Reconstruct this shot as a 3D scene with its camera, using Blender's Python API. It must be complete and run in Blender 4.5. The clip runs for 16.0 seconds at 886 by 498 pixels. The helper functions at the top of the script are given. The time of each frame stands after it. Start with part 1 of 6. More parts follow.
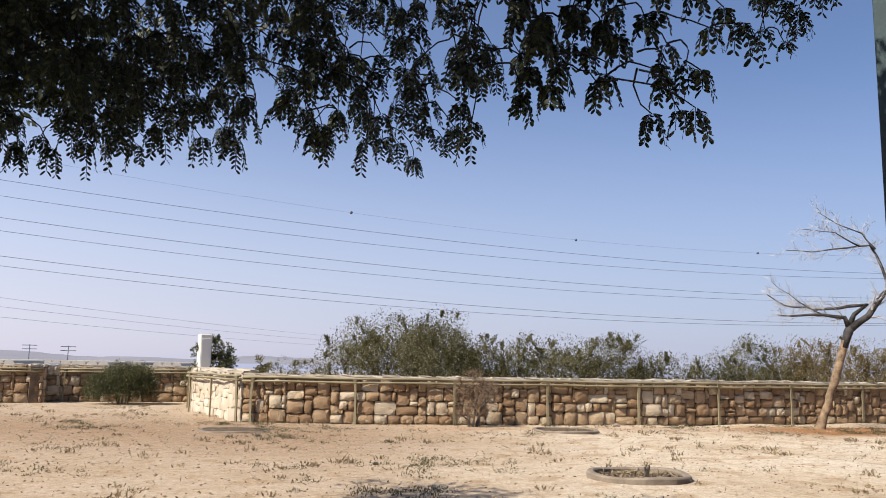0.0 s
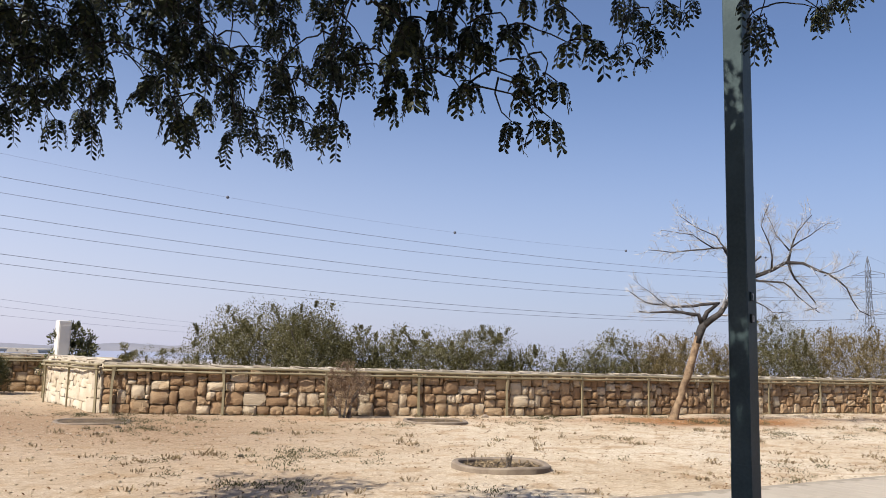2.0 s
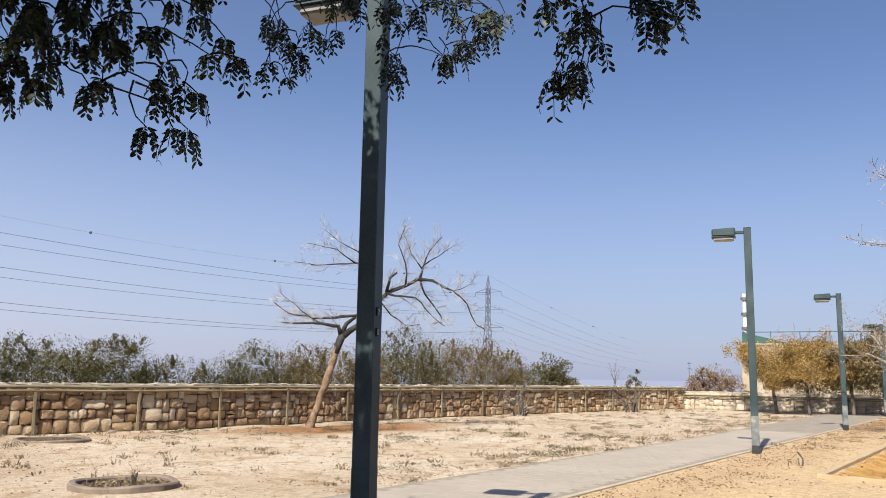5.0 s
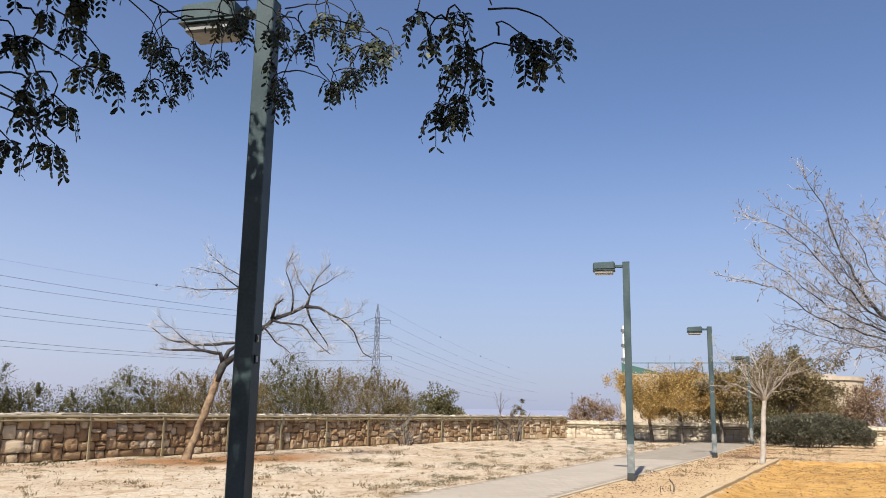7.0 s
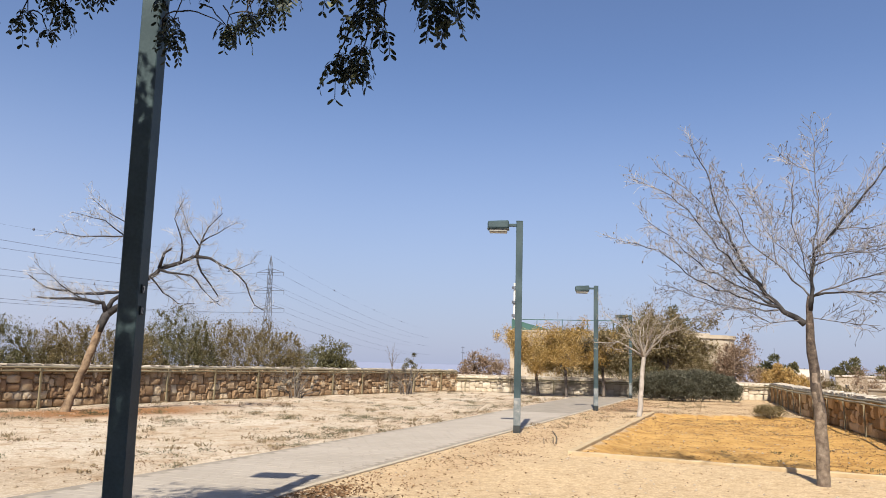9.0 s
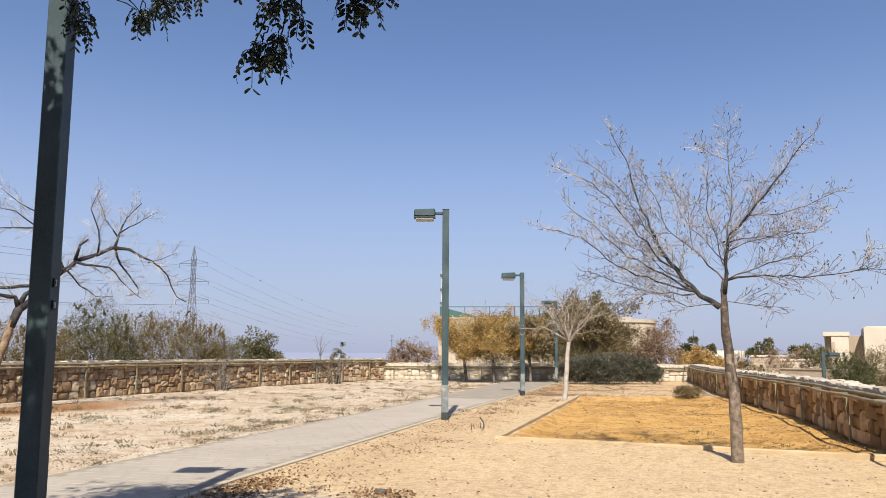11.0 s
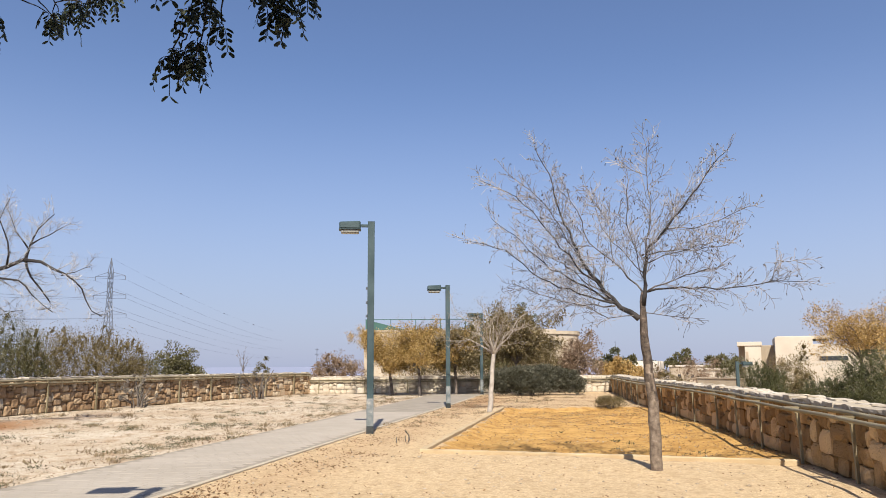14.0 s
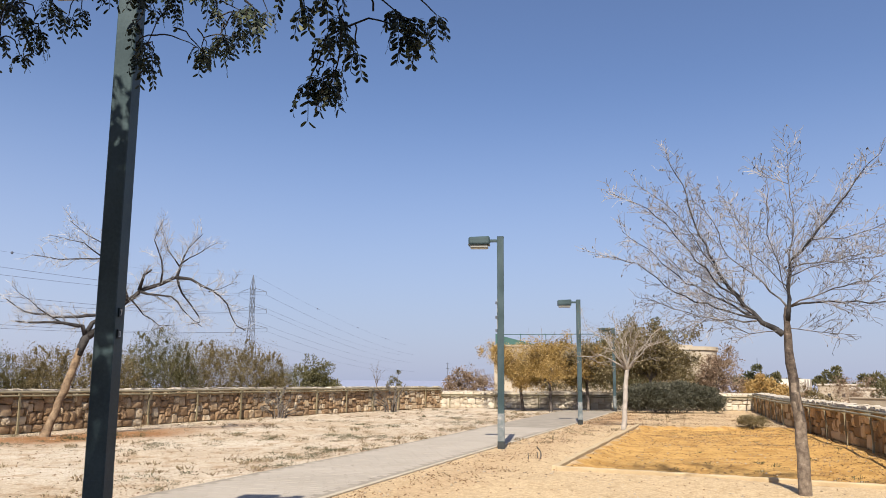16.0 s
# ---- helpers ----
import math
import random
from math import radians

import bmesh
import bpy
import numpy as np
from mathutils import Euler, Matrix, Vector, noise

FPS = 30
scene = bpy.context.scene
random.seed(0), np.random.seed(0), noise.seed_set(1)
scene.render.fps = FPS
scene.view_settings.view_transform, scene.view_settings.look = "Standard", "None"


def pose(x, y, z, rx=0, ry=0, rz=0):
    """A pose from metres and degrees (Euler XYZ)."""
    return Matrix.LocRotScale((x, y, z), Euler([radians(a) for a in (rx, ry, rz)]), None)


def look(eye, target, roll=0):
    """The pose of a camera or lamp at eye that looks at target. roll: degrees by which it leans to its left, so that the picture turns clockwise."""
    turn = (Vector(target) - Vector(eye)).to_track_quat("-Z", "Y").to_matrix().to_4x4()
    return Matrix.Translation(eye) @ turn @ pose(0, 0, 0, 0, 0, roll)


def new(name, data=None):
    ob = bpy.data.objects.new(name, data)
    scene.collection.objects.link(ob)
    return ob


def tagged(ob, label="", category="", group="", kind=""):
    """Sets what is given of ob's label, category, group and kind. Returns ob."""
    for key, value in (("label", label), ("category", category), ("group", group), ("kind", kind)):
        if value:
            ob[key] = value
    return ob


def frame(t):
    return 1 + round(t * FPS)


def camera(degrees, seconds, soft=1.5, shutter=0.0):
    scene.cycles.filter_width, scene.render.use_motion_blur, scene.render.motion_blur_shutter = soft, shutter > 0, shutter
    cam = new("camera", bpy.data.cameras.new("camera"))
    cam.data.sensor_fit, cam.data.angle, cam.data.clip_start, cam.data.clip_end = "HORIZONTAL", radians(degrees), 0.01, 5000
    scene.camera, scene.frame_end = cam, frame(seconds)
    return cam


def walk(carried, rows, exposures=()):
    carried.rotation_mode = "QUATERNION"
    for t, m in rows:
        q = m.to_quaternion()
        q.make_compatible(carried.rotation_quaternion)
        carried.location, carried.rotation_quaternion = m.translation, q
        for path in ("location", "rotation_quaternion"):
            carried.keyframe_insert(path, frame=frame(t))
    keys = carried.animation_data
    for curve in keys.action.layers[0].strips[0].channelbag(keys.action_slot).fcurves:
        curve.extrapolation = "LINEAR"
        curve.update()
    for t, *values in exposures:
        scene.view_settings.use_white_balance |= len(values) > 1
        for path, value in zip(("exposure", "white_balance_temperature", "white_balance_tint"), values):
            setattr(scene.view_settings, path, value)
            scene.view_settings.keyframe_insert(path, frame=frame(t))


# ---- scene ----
cam = camera(56.85, 16.0, soft=0.9)
# seconds, eye, heading and rise of the view in degrees, roll
PATH = [
    (0.0, (-0.101, 0.231, 1.542), 11.32, 8.13, 0.99),
    (0.5, (-0.020, 0.213, 1.544), 12.50, 8.10, 1.59),
    (1.0, (0.001, 0.211, 1.570), 14.73, 7.58, 1.43),
    (1.5, (-0.025, 0.162, 1.582), 18.07, 7.73, 1.52),
    (2.0, (-0.028, 0.140, 1.579), 19.81, 7.63, 1.55),
    (2.5, (-0.033, 0.116, 1.585), 24.07, 7.38, 1.40),
    (3.0, (-0.021, 0.099, 1.582), 30.35, 7.67, 1.49),
    (3.5, (0.002, 0.074, 1.578), 35.58, 7.70, 1.14),
    (4.0, (-0.005, 0.054, 1.577), 38.82, 7.85, 1.05),
    (4.5, (0.003, 0.028, 1.581), 41.59, 7.80, 0.96),
    (5.0, (-0.008, 0.000, 1.594), 44.19, 8.85, 1.00),
    (5.2, (-0.012, -0.016, 1.592), 44.99, 9.95, 1.07),
    (7.3, (0.029, -0.051, 1.589), 52.94, 10.48, 0.73),
    (7.5, (0.021, -0.054, 1.589), 53.61, 10.22, 0.53),
    (8.0, (0.011, -0.053, 1.589), 55.78, 10.40, 0.56),
    (8.5, (0.028, -0.025, 1.592), 59.02, 7.32, 1.38),
    (8.7, (0.031, -0.031, 1.596), 58.99, 7.72, 1.61),
    (11.0, (0.038, -0.079, 1.607), 64.41, 7.23, 0.34),
    (11.5, (0.054, -0.095, 1.606), 66.48, 7.13, 0.35),
    (12.0, (0.055, -0.096, 1.606), 68.38, 7.27, 0.33),
    (12.5, (0.054, -0.097, 1.607), 71.80, 8.02, 0.12),
    (13.0, (0.052, -0.096, 1.607), 71.71, 8.22, -0.19),
    (13.5, (0.051, -0.094, 1.605), 71.13, 8.15, -0.20),
    (14.0, (0.050, -0.093, 1.605), 69.61, 8.12, -0.27),
    (14.5, (0.049, -0.093, 1.604), 67.02, 8.37, -0.21),
    (15.0, (0.056, -0.101, 1.616), 65.11, 8.74, -0.18),
    (15.5, (0.053, -0.090, 1.619), 63.04, 8.98, 0.12),
    (16.0, (0.024, -0.096, 1.610), 60.51, 9.12, 0.41),
]


def view(eye, heading, rise, roll):
    h, p = radians(heading), radians(rise)
    way = Vector((math.sin(h) * math.cos(p), math.cos(h) * math.cos(p), math.sin(p)))
    return look(eye, Vector(eye) + way, roll)


walk(cam, [(t, view(e, h, p, r)) for t, e, h, p, r in PATH])

# ---- world and sun ----
SUN_TO = Vector((-0.656, -0.26, 0.709)).normalized()
world = bpy.data.worlds.new("world")
scene.world = world
world.use_nodes = True
wn = world.node_tree
sky = wn.nodes.new("ShaderNodeTexSky")
sky.sky_type, sky.sun_disc = "NISHITA", False
sky.sun_elevation = math.asin(SUN_TO.z)
sky.sun_rotation = math.atan2(SUN_TO.x, SUN_TO.y)
sky.altitude, sky.air_density, sky.dust_density, sky.ozone_density = 0, 1.0, 0.6, 3.0
wn.nodes["Background"].inputs["Strength"].default_value = 0.061
# bright haze low over the horizon
coord = wn.nodes.new("ShaderNodeTexCoord")
split = wn.nodes.new("ShaderNodeSeparateXYZ")
wn.links.new(coord.outputs["Generated"], split.inputs[0])
low = wn.nodes.new("ShaderNodeMapRange")
low.interpolation_type = "SMOOTHSTEP"
low.inputs["From Min"].default_value, low.inputs["From Max"].default_value = -0.05, 0.365
low.inputs["To Min"].default_value, low.inputs["To Max"].default_value = 0.85, 0.0
wn.links.new(split.outputs["Z"], low.inputs["Value"])
haze = wn.nodes.new("ShaderNodeMix")
haze.data_type = "RGBA"
haze.inputs[7].default_value = (3.95, 4.5, 6.45, 1)
tint = wn.nodes.new("ShaderNodeMix")
tint.data_type, tint.blend_type = "RGBA", "MULTIPLY"
tint.inputs[0].default_value = 1.0
tint.inputs[7].default_value = (1.02, 1.01, 1.16, 1)
wn.links.new(sky.outputs["Color"], tint.inputs[6])
wn.links.new(tint.outputs[2], haze.inputs[6])
wn.links.new(low.outputs[0], haze.inputs[0])
# the dusty air glows more towards the sun's side
side = wn.nodes.new("ShaderNodeVectorMath")
side.operation = "DOT_PRODUCT"
side.inputs[1].default_value = Vector((SUN_TO.x, SUN_TO.y, 0)).normalized()
wn.links.new(coord.outputs["Generated"], side.inputs[0])
glow = wn.nodes.new("ShaderNodeMapRange")
glow.inputs["From Min"].default_value, glow.inputs["From Max"].default_value = -0.95, 0.0
glow.inputs["To Min"].default_value, glow.inputs["To Max"].default_value = 0.0, 1.0
wn.links.new(side.outputs["Value"], glow.inputs["Value"])
dust = wn.nodes.new("ShaderNodeMix")
dust.data_type, dust.blend_type = "RGBA", "MULTIPLY"
dust.inputs[7].default_value = (1.72, 1.5, 1.32, 1)
wn.links.new(haze.outputs[2], dust.inputs[6])
wn.links.new(glow.outputs[0], dust.inputs[0])
wn.links.new(dust.outputs[2], wn.nodes["Background"].inputs["Color"])
sun_data = bpy.data.lights.new("sun", "SUN")
sun_data.energy, sun_data.angle, sun_data.color = 5.0, radians(0.53), (1.0, 0.925, 0.815)
sun_ob = new("sun", sun_data)
sun_ob.matrix_world = look((0, 0, 30), Vector((0, 0, 30)) - SUN_TO)
scene.view_settings.exposure = 0.79


# ---- small builders ----
def polar(heading, dist):
    """A place on the ground by compass heading from the viewing spot."""
    a = radians(heading)
    return Vector((dist * math.sin(a), dist * math.cos(a), 0))


def finish(name, bm, material=None, smooth=False):
    me = bpy.data.meshes.new(name)
    bm.to_mesh(me)
    bm.free()
    if smooth:
        me.polygons.foreach_set("use_smooth", [True] * len(me.polygons))
    if material:
        me.materials.append(material)
    return me


def part(name, bm, material, parent, label="", smooth=False):
    ob = new(name, finish(name, bm, material, smooth))
    ob.parent = parent
    if label:
        ob["label"] = label
    return ob


def mesh_part(name, verts, faces, material, parent, label="", smooth=False):
    me = bpy.data.meshes.new(name)
    me.from_pydata(verts, [], faces)
    me.update()
    if smooth:
        me.polygons.foreach_set("use_smooth", [True] * len(me.polygons))
    if material:
        me.materials.append(material)
    ob = new(name, me)
    if parent:
        ob.parent = parent
    if label:
        ob["label"] = label
    return ob


def thing(name, place, label, category, group="", rz=0.0):
    ob = new(name)
    ob.empty_display_size = 0.2
    ob.matrix_world = Matrix.Translation(place) @ Matrix.Rotation(rz, 4, "Z")
    return tagged(ob, label, category, group)


def box(bm, c, s, rot=None, bevel=0.0):
    m = Matrix.Translation(c) @ (rot or Matrix.Identity(4)) @ Matrix.Diagonal((*s, 1))
    r = bmesh.ops.create_cube(bm, size=1, matrix=m)
    if bevel:
        es = {e for v in r["verts"] for e in v.link_edges}
        bmesh.ops.bevel(bm, geom=list(es), offset=bevel, segments=1, affect="EDGES")
    return bm


def tube(verts, faces, pts, radii, sides=6, cap=True):
    """A swept pipe added to vertex and face lists."""
    pts = [Vector(p) for p in pts]
    base = len(verts)
    ref = Vector((0, 0, 1)) if abs((pts[-1] - pts[0]).normalized().z) < 0.9 else Vector((1, 0, 0))
    for i, p in enumerate(pts):
        d = (pts[min(i + 1, len(pts) - 1)] - pts[max(i - 1, 0)])
        d = d.normalized() if d.length > 1e-9 else Vector((0, 0, 1))
        a = d.cross(ref)
        a = a.normalized() if a.length > 1e-6 else Vector((1, 0, 0))
        b = d.cross(a)
        for k in range(sides):
            t = 2 * math.pi * k / sides
            verts.append(p + (a * math.cos(t) + b * math.sin(t)) * radii[i])
    for i in range(len(pts) - 1):
        for k in range(sides):
            q = base + i * sides
            k2 = (k + 1) % sides
            faces.append((q + k, q + k2, q + sides + k2, q + sides + k))
    if cap:
        faces.append(tuple(base + k for k in range(sides))[::-1])
        faces.append(tuple(base + (len(pts) - 1) * sides + k for k in range(sides)))


def rope(points, step, wobble, rng):
    """Points along a bent line, with small kinks."""
    out = [Vector(points[0])]
    for a, b in zip(points[:-1], points[1:]):
        a, b = Vector(a), Vector(b)
        n = max(1, int((b - a).length / step))
        for i in range(1, n + 1):
            p = a.lerp(b, i / n)
            if i < n:
                p += Vector((rng.uniform(-1, 1), rng.uniform(-1, 1), rng.uniform(-1, 1))) * wobble
            out.append(p)
    return out


# ---- materials ----
def material(name, c1, c2, c3=None, scale=3.0, fine=40.0, rough=0.8, bump=0.3, metal=0.0, spread=0.0, trans=0.0, bump_dist=0.01, sheen_mix=0.35):
    m = bpy.data.materials.new(name)
    m.use_nodes = True
    nt = m.node_tree
    b = nt.nodes["Principled BSDF"]
    b.inputs["Roughness"].default_value = rough
    b.inputs["Metallic"].default_value = metal
    b.inputs["Specular IOR Level"].default_value = 0.3
    co = nt.nodes.new("ShaderNodeNewGeometry")
    big = nt.nodes.new("ShaderNodeTexNoise")
    big.inputs["Scale"].default_value, big.inputs["Detail"].default_value = scale, 4
    small = nt.nodes.new("ShaderNodeTexNoise")
    small.inputs["Scale"].default_value, small.inputs["Detail"].default_value = fine, 3
    for n in (big, small):
        nt.links.new(co.outputs["Position"], n.inputs["Vector"])
    ramp = nt.nodes.new("ShaderNodeValToRGB")
    ramp.color_ramp.elements[0].color, ramp.color_ramp.elements[1].color = (*c1, 1), (*c2, 1)
    ramp.color_ramp.elements[0].position, ramp.color_ramp.elements[1].position = 0.35, 0.65
    if c3:
        e = ramp.color_ramp.elements.new(0.78)
        e.color = (*c3, 1)
    mixf = nt.nodes.new("ShaderNodeMath")
    mixf.operation = "MULTIPLY_ADD"
    mixf.inputs[1].default_value, mixf.inputs[2].default_value = sheen_mix, -sheen_mix / 2
    nt.links.new(small.outputs["Fac"], mixf.inputs[0])
    add = nt.nodes.new("ShaderNodeMath")
    add.operation = "ADD"
    nt.links.new(big.outputs["Fac"], add.inputs[0])
    nt.links.new(mixf.outputs[0], add.inputs[1])
    src = add
    if spread:
        info = nt.nodes.new("ShaderNodeObjectInfo")
        isl = nt.nodes.new("ShaderNodeNewGeometry")
        s1 = nt.nodes.new("ShaderNodeMath")
        s1.operation = "ADD"
        nt.links.new(info.outputs["Random"], s1.inputs[0])
        nt.links.new(isl.outputs["Random Per Island"], s1.inputs[1])
        fr = nt.nodes.new("ShaderNodeMath")
        fr.operation = "FRACT"
        nt.links.new(s1.outputs[0], fr.inputs[0])
        s2 = nt.nodes.new("ShaderNodeMath")
        s2.operation = "MULTIPLY_ADD"
        s2.inputs[1].default_value, s2.inputs[2].default_value = spread, -spread / 2
        nt.links.new(fr.outputs[0], s2.inputs[0])
        s3 = nt.nodes.new("ShaderNodeMath")
        s3.operation = "ADD"
        nt.links.new(add.outputs[0], s3.inputs[0])
        nt.links.new(s2.outputs[0], s3.inputs[1])
        src = s3
    nt.links.new(src.outputs[0], ramp.inputs["Fac"])
    nt.links.new(ramp.outputs["Color"], b.inputs["Base Color"])
    if bump:
        bp = nt.nodes.new("ShaderNodeBump")
        bp.inputs["Strength"].default_value, bp.inputs["Distance"].default_value = bump, bump_dist
        nt.links.new(small.outputs["Fac"], bp.inputs["Height"])
        nt.links.new(bp.outputs["Normal"], b.inputs["Normal"])
    if trans:
        tr = nt.nodes.new("ShaderNodeBsdfTranslucent")
        mx = nt.nodes.new("ShaderNodeMixShader")
        mx.inputs[0].default_value = trans
        nt.links.new(ramp.outputs["Color"], tr.inputs["Color"])
        nt.links.new(b.outputs[0], mx.inputs[1])
        nt.links.new(tr.outputs[0], mx.inputs[2])
        nt.links.new(mx.outputs[0], nt.nodes["Material Output"].inputs["Surface"])
    return m


STONE = material("limestone", (0.236, 0.152, 0.0837), (0.347, 0.254, 0.155), (0.434, 0.353, 0.248), 1.6, 30, 0.9, 1.0, spread=0.7, bump_dist=0.03)
# shaded south wall: warm light bounced off the sand is put into its colour
STONE_BOUNCE = material("bounce_warmed_limestone", (0.25, 0.148, 0.06), (0.44, 0.277, 0.122), (0.58, 0.4, 0.21), 1.6, 30, 0.9, 1.0, spread=1.0, bump_dist=0.03)
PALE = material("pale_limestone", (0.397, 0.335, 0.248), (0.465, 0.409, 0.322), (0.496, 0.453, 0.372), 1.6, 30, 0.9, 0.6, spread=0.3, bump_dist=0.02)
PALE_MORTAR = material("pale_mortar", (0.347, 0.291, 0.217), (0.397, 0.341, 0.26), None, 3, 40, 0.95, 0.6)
COPING = material("coping_limestone", (0.31, 0.267, 0.205), (0.434, 0.384, 0.31), (0.49, 0.446, 0.378), 2.5, 30, 0.9, 0.5, spread=0.3, bump_dist=0.02)
MORTAR = material("mortar", (0.104, 0.072, 0.044), (0.192, 0.14, 0.092), None, 3, 40, 0.95, 0.6)
RAIL = material("beige_rail_paint", (0.161, 0.133, 0.0775), (0.242, 0.208, 0.13), None, 2, 60, 0.55, 0.15)
POLE_PAINT = material("blue_green_pole_paint", (0.024, 0.043, 0.047), (0.048, 0.074, 0.079), None, 1.5, 40, 0.5, 0.05)
POLE_WORN = material("worn_pole_paint", (0.085, 0.105, 0.11), (0.19, 0.2, 0.195), (0.4, 0.38, 0.335), 5, 35, 0.6, 0.15)
POLE_BASE = material("dark_pole_base", (0.0175, 0.021, 0.021), (0.035, 0.0385, 0.0385), None, 5, 35, 0.7, 0.15)
VILLA = material("villa_render", (0.383, 0.337, 0.271), (0.436, 0.389, 0.317), None, 0.5, 20, 0.85, 0.1)
SILVER = material("silver_twig", (0.14, 0.134, 0.128), (0.46, 0.45, 0.44), None, 3, 40, 0.8, 0)
TWIG = material("grey_brown_twig", (0.10, 0.09, 0.088), (0.345, 0.325, 0.315), None, 3, 40, 0.8, 0)
LAMP_GLASS = material("lamp_diffuser", (0.2, 0.2, 0.18), (0.26, 0.26, 0.23), None, 6, 60, 0.3, 0.05)
PAVER = material("grey_paver", (0.30, 0.264, 0.214), (0.335, 0.295, 0.241), None, 0.8, 50, 0.9, 0.4, spread=0.18)
PAVE_JOINT = material("paver_joint_sand", (0.215, 0.187, 0.147), (0.27, 0.235, 0.187), None, 2, 60, 0.95, 0.3)
KERB = material("kerb_concrete", (0.347, 0.291, 0.211), (0.409, 0.353, 0.267), None, 2, 50, 0.9, 0.3)
EDGING = material("pit_edging", (0.35, 0.262, 0.15), (0.43, 0.335, 0.205), None, 2, 50, 0.9, 0.3)
CONCRETE = material("ring_concrete", (0.149, 0.118, 0.0899), (0.217, 0.177, 0.136), None, 4, 50, 0.9, 0.4)
BARK_DEAD = material("dead_bark", (0.015, 0.0135, 0.013), (0.055, 0.05, 0.048), None, 5, 50, 0.9, 0.5)
BARK_LIMB = material("silver_limb_bark", (0.0465, 0.0403, 0.0372), (0.167, 0.155, 0.149), (0.285, 0.273, 0.26), 7, 50, 0.85, 0.4)
BARK_WARM = material("stripped_bark", (0.0992, 0.0651, 0.0403), (0.248, 0.177, 0.108), (0.341, 0.267, 0.18), 6, 45, 0.85, 0.5)
BARK_GREY = material("grey_bark", (0.0558, 0.0446, 0.0372), (0.167, 0.14, 0.115), None, 6, 60, 0.9, 0.5)
BARK_FOOT = material("pale_trunk_bark", (0.105, 0.0775, 0.0558), (0.223, 0.174, 0.13), (0.341, 0.285, 0.229), 14, 60, 0.9, 1.0, bump_dist=0.02)
BARK_TREE = material("brown_grey_bark", (0.0372, 0.0279, 0.0223), (0.118, 0.0899, 0.0682), (0.26, 0.214, 0.167), 14, 60, 0.9, 1.0, bump_dist=0.02)
BARK_WHITE = material("whitewashed_bark", (0.223, 0.192, 0.158), (0.322, 0.285, 0.242), None, 5, 50, 0.85, 0.4)
BARK_DARK = material("dark_bark", (0.054, 0.045, 0.036), (0.117, 0.099, 0.081), None, 5, 60, 0.9, 0.5)
BARK_BLACK = material("blackish_bark", (0.0234, 0.0208, 0.0182), (0.052, 0.0455, 0.039), None, 5, 60, 0.9, 0.5)
LEAF_DARK = material("dark_green_leaflet", (0.027, 0.036, 0.022), (0.05, 0.062, 0.033), (0.11, 0.118, 0.048), 2.5, 30, 0.5, 0, spread=0.5, trans=0.2)
LEAF_OLIVE = material("olive_leaf", (0.074, 0.0681, 0.0237), (0.141, 0.127, 0.0555), (0.252, 0.233, 0.141), 1.1, 20, 0.55, 0, spread=0.6, trans=0.35)
LEAF_BROWN = material("dry_olive_leaf", (0.112, 0.0828, 0.0324), (0.18, 0.14, 0.0648), (0.259, 0.212, 0.122), 1.1, 20, 0.6, 0, spread=0.6, trans=0.3)
LEAF_GREEN = material("green_leaf", (0.0425, 0.045, 0.017), (0.0892, 0.0892, 0.034), None, 2, 20, 0.5, 0, spread=0.5, trans=0.15)
LEAF_YELLOW = material("yellow_leaf", (0.25, 0.15, 0.045), (0.385, 0.25, 0.08), (0.5, 0.36, 0.16), 1.5, 20, 0.6, 0, spread=0.6, trans=0.25)
LEAF_DULL = material("dull_yellow_leaf", (0.235, 0.145, 0.04), (0.37, 0.245, 0.075), (0.47, 0.34, 0.15), 1.2, 20, 0.6, 0, spread=0.7, trans=0.25)
LEAF_HEDGE = material("hedge_leaf", (0.056, 0.055, 0.034), (0.12, 0.115, 0.08), None, 1, 20, 0.6, 0, spread=0.6, trans=0.2)
LEAF_RUST = material("rust_twig", (0.155, 0.10, 0.062), (0.25, 0.18, 0.122), None, 1, 20, 0.7, 0, spread=0.5, trans=0.1)
TWIG_GREY = material("grey_twig", (0.136, 0.118, 0.093), (0.211, 0.186, 0.155), None, 1, 20, 0.8, 0, spread=0.5)
WEED = material("weed", (0.05, 0.05, 0.022), (0.088, 0.083, 0.038), (0.15, 0.13, 0.07), 0.7, 20, 0.7, 0, spread=0.6, trans=0.15)
STRAW = material("dry_grass", (0.186, 0.136, 0.0806), (0.273, 0.211, 0.13), None, 0.7, 20, 0.8, 0, spread=0.6, trans=0.15)
STEEL = material("galvanised_steel", (0.105, 0.115, 0.13), (0.143, 0.155, 0.174), None, 1, 20, 0.5, 0, metal=0.3)
WIRE = material("power_wire", (0.062, 0.0682, 0.0868), (0.0806, 0.0868, 0.105), None, 1, 20, 0.5, 0)
WHITE_PAINT = material("white_render", (0.518, 0.497, 0.446), (0.576, 0.554, 0.511), None, 0.5, 20, 0.85, 0.1)
CREAM = material("cream_render", (0.273, 0.223, 0.161), (0.322, 0.267, 0.198), None, 0.5, 20, 0.85, 0.1)
PALE_STONE = material("pale_facade_stone", (0.322, 0.267, 0.192), (0.397, 0.341, 0.26), None, 0.9, 12, 0.9, 0.3)
GREEN_NET = material("green_netting", (0.031, 0.0775, 0.0651), (0.0434, 0.102, 0.0868), None, 0.8, 30, 0.7, 0.1)
DARK_GLASS = material("dark_window", (0.03, 0.035, 0.04), (0.05, 0.055, 0.06), None, 1, 20, 0.15, 0)
ROCK = material("pebble", (0.248, 0.192, 0.13), (0.397, 0.335, 0.254), None, 3, 40, 0.9, 0.3, spread=0.6)


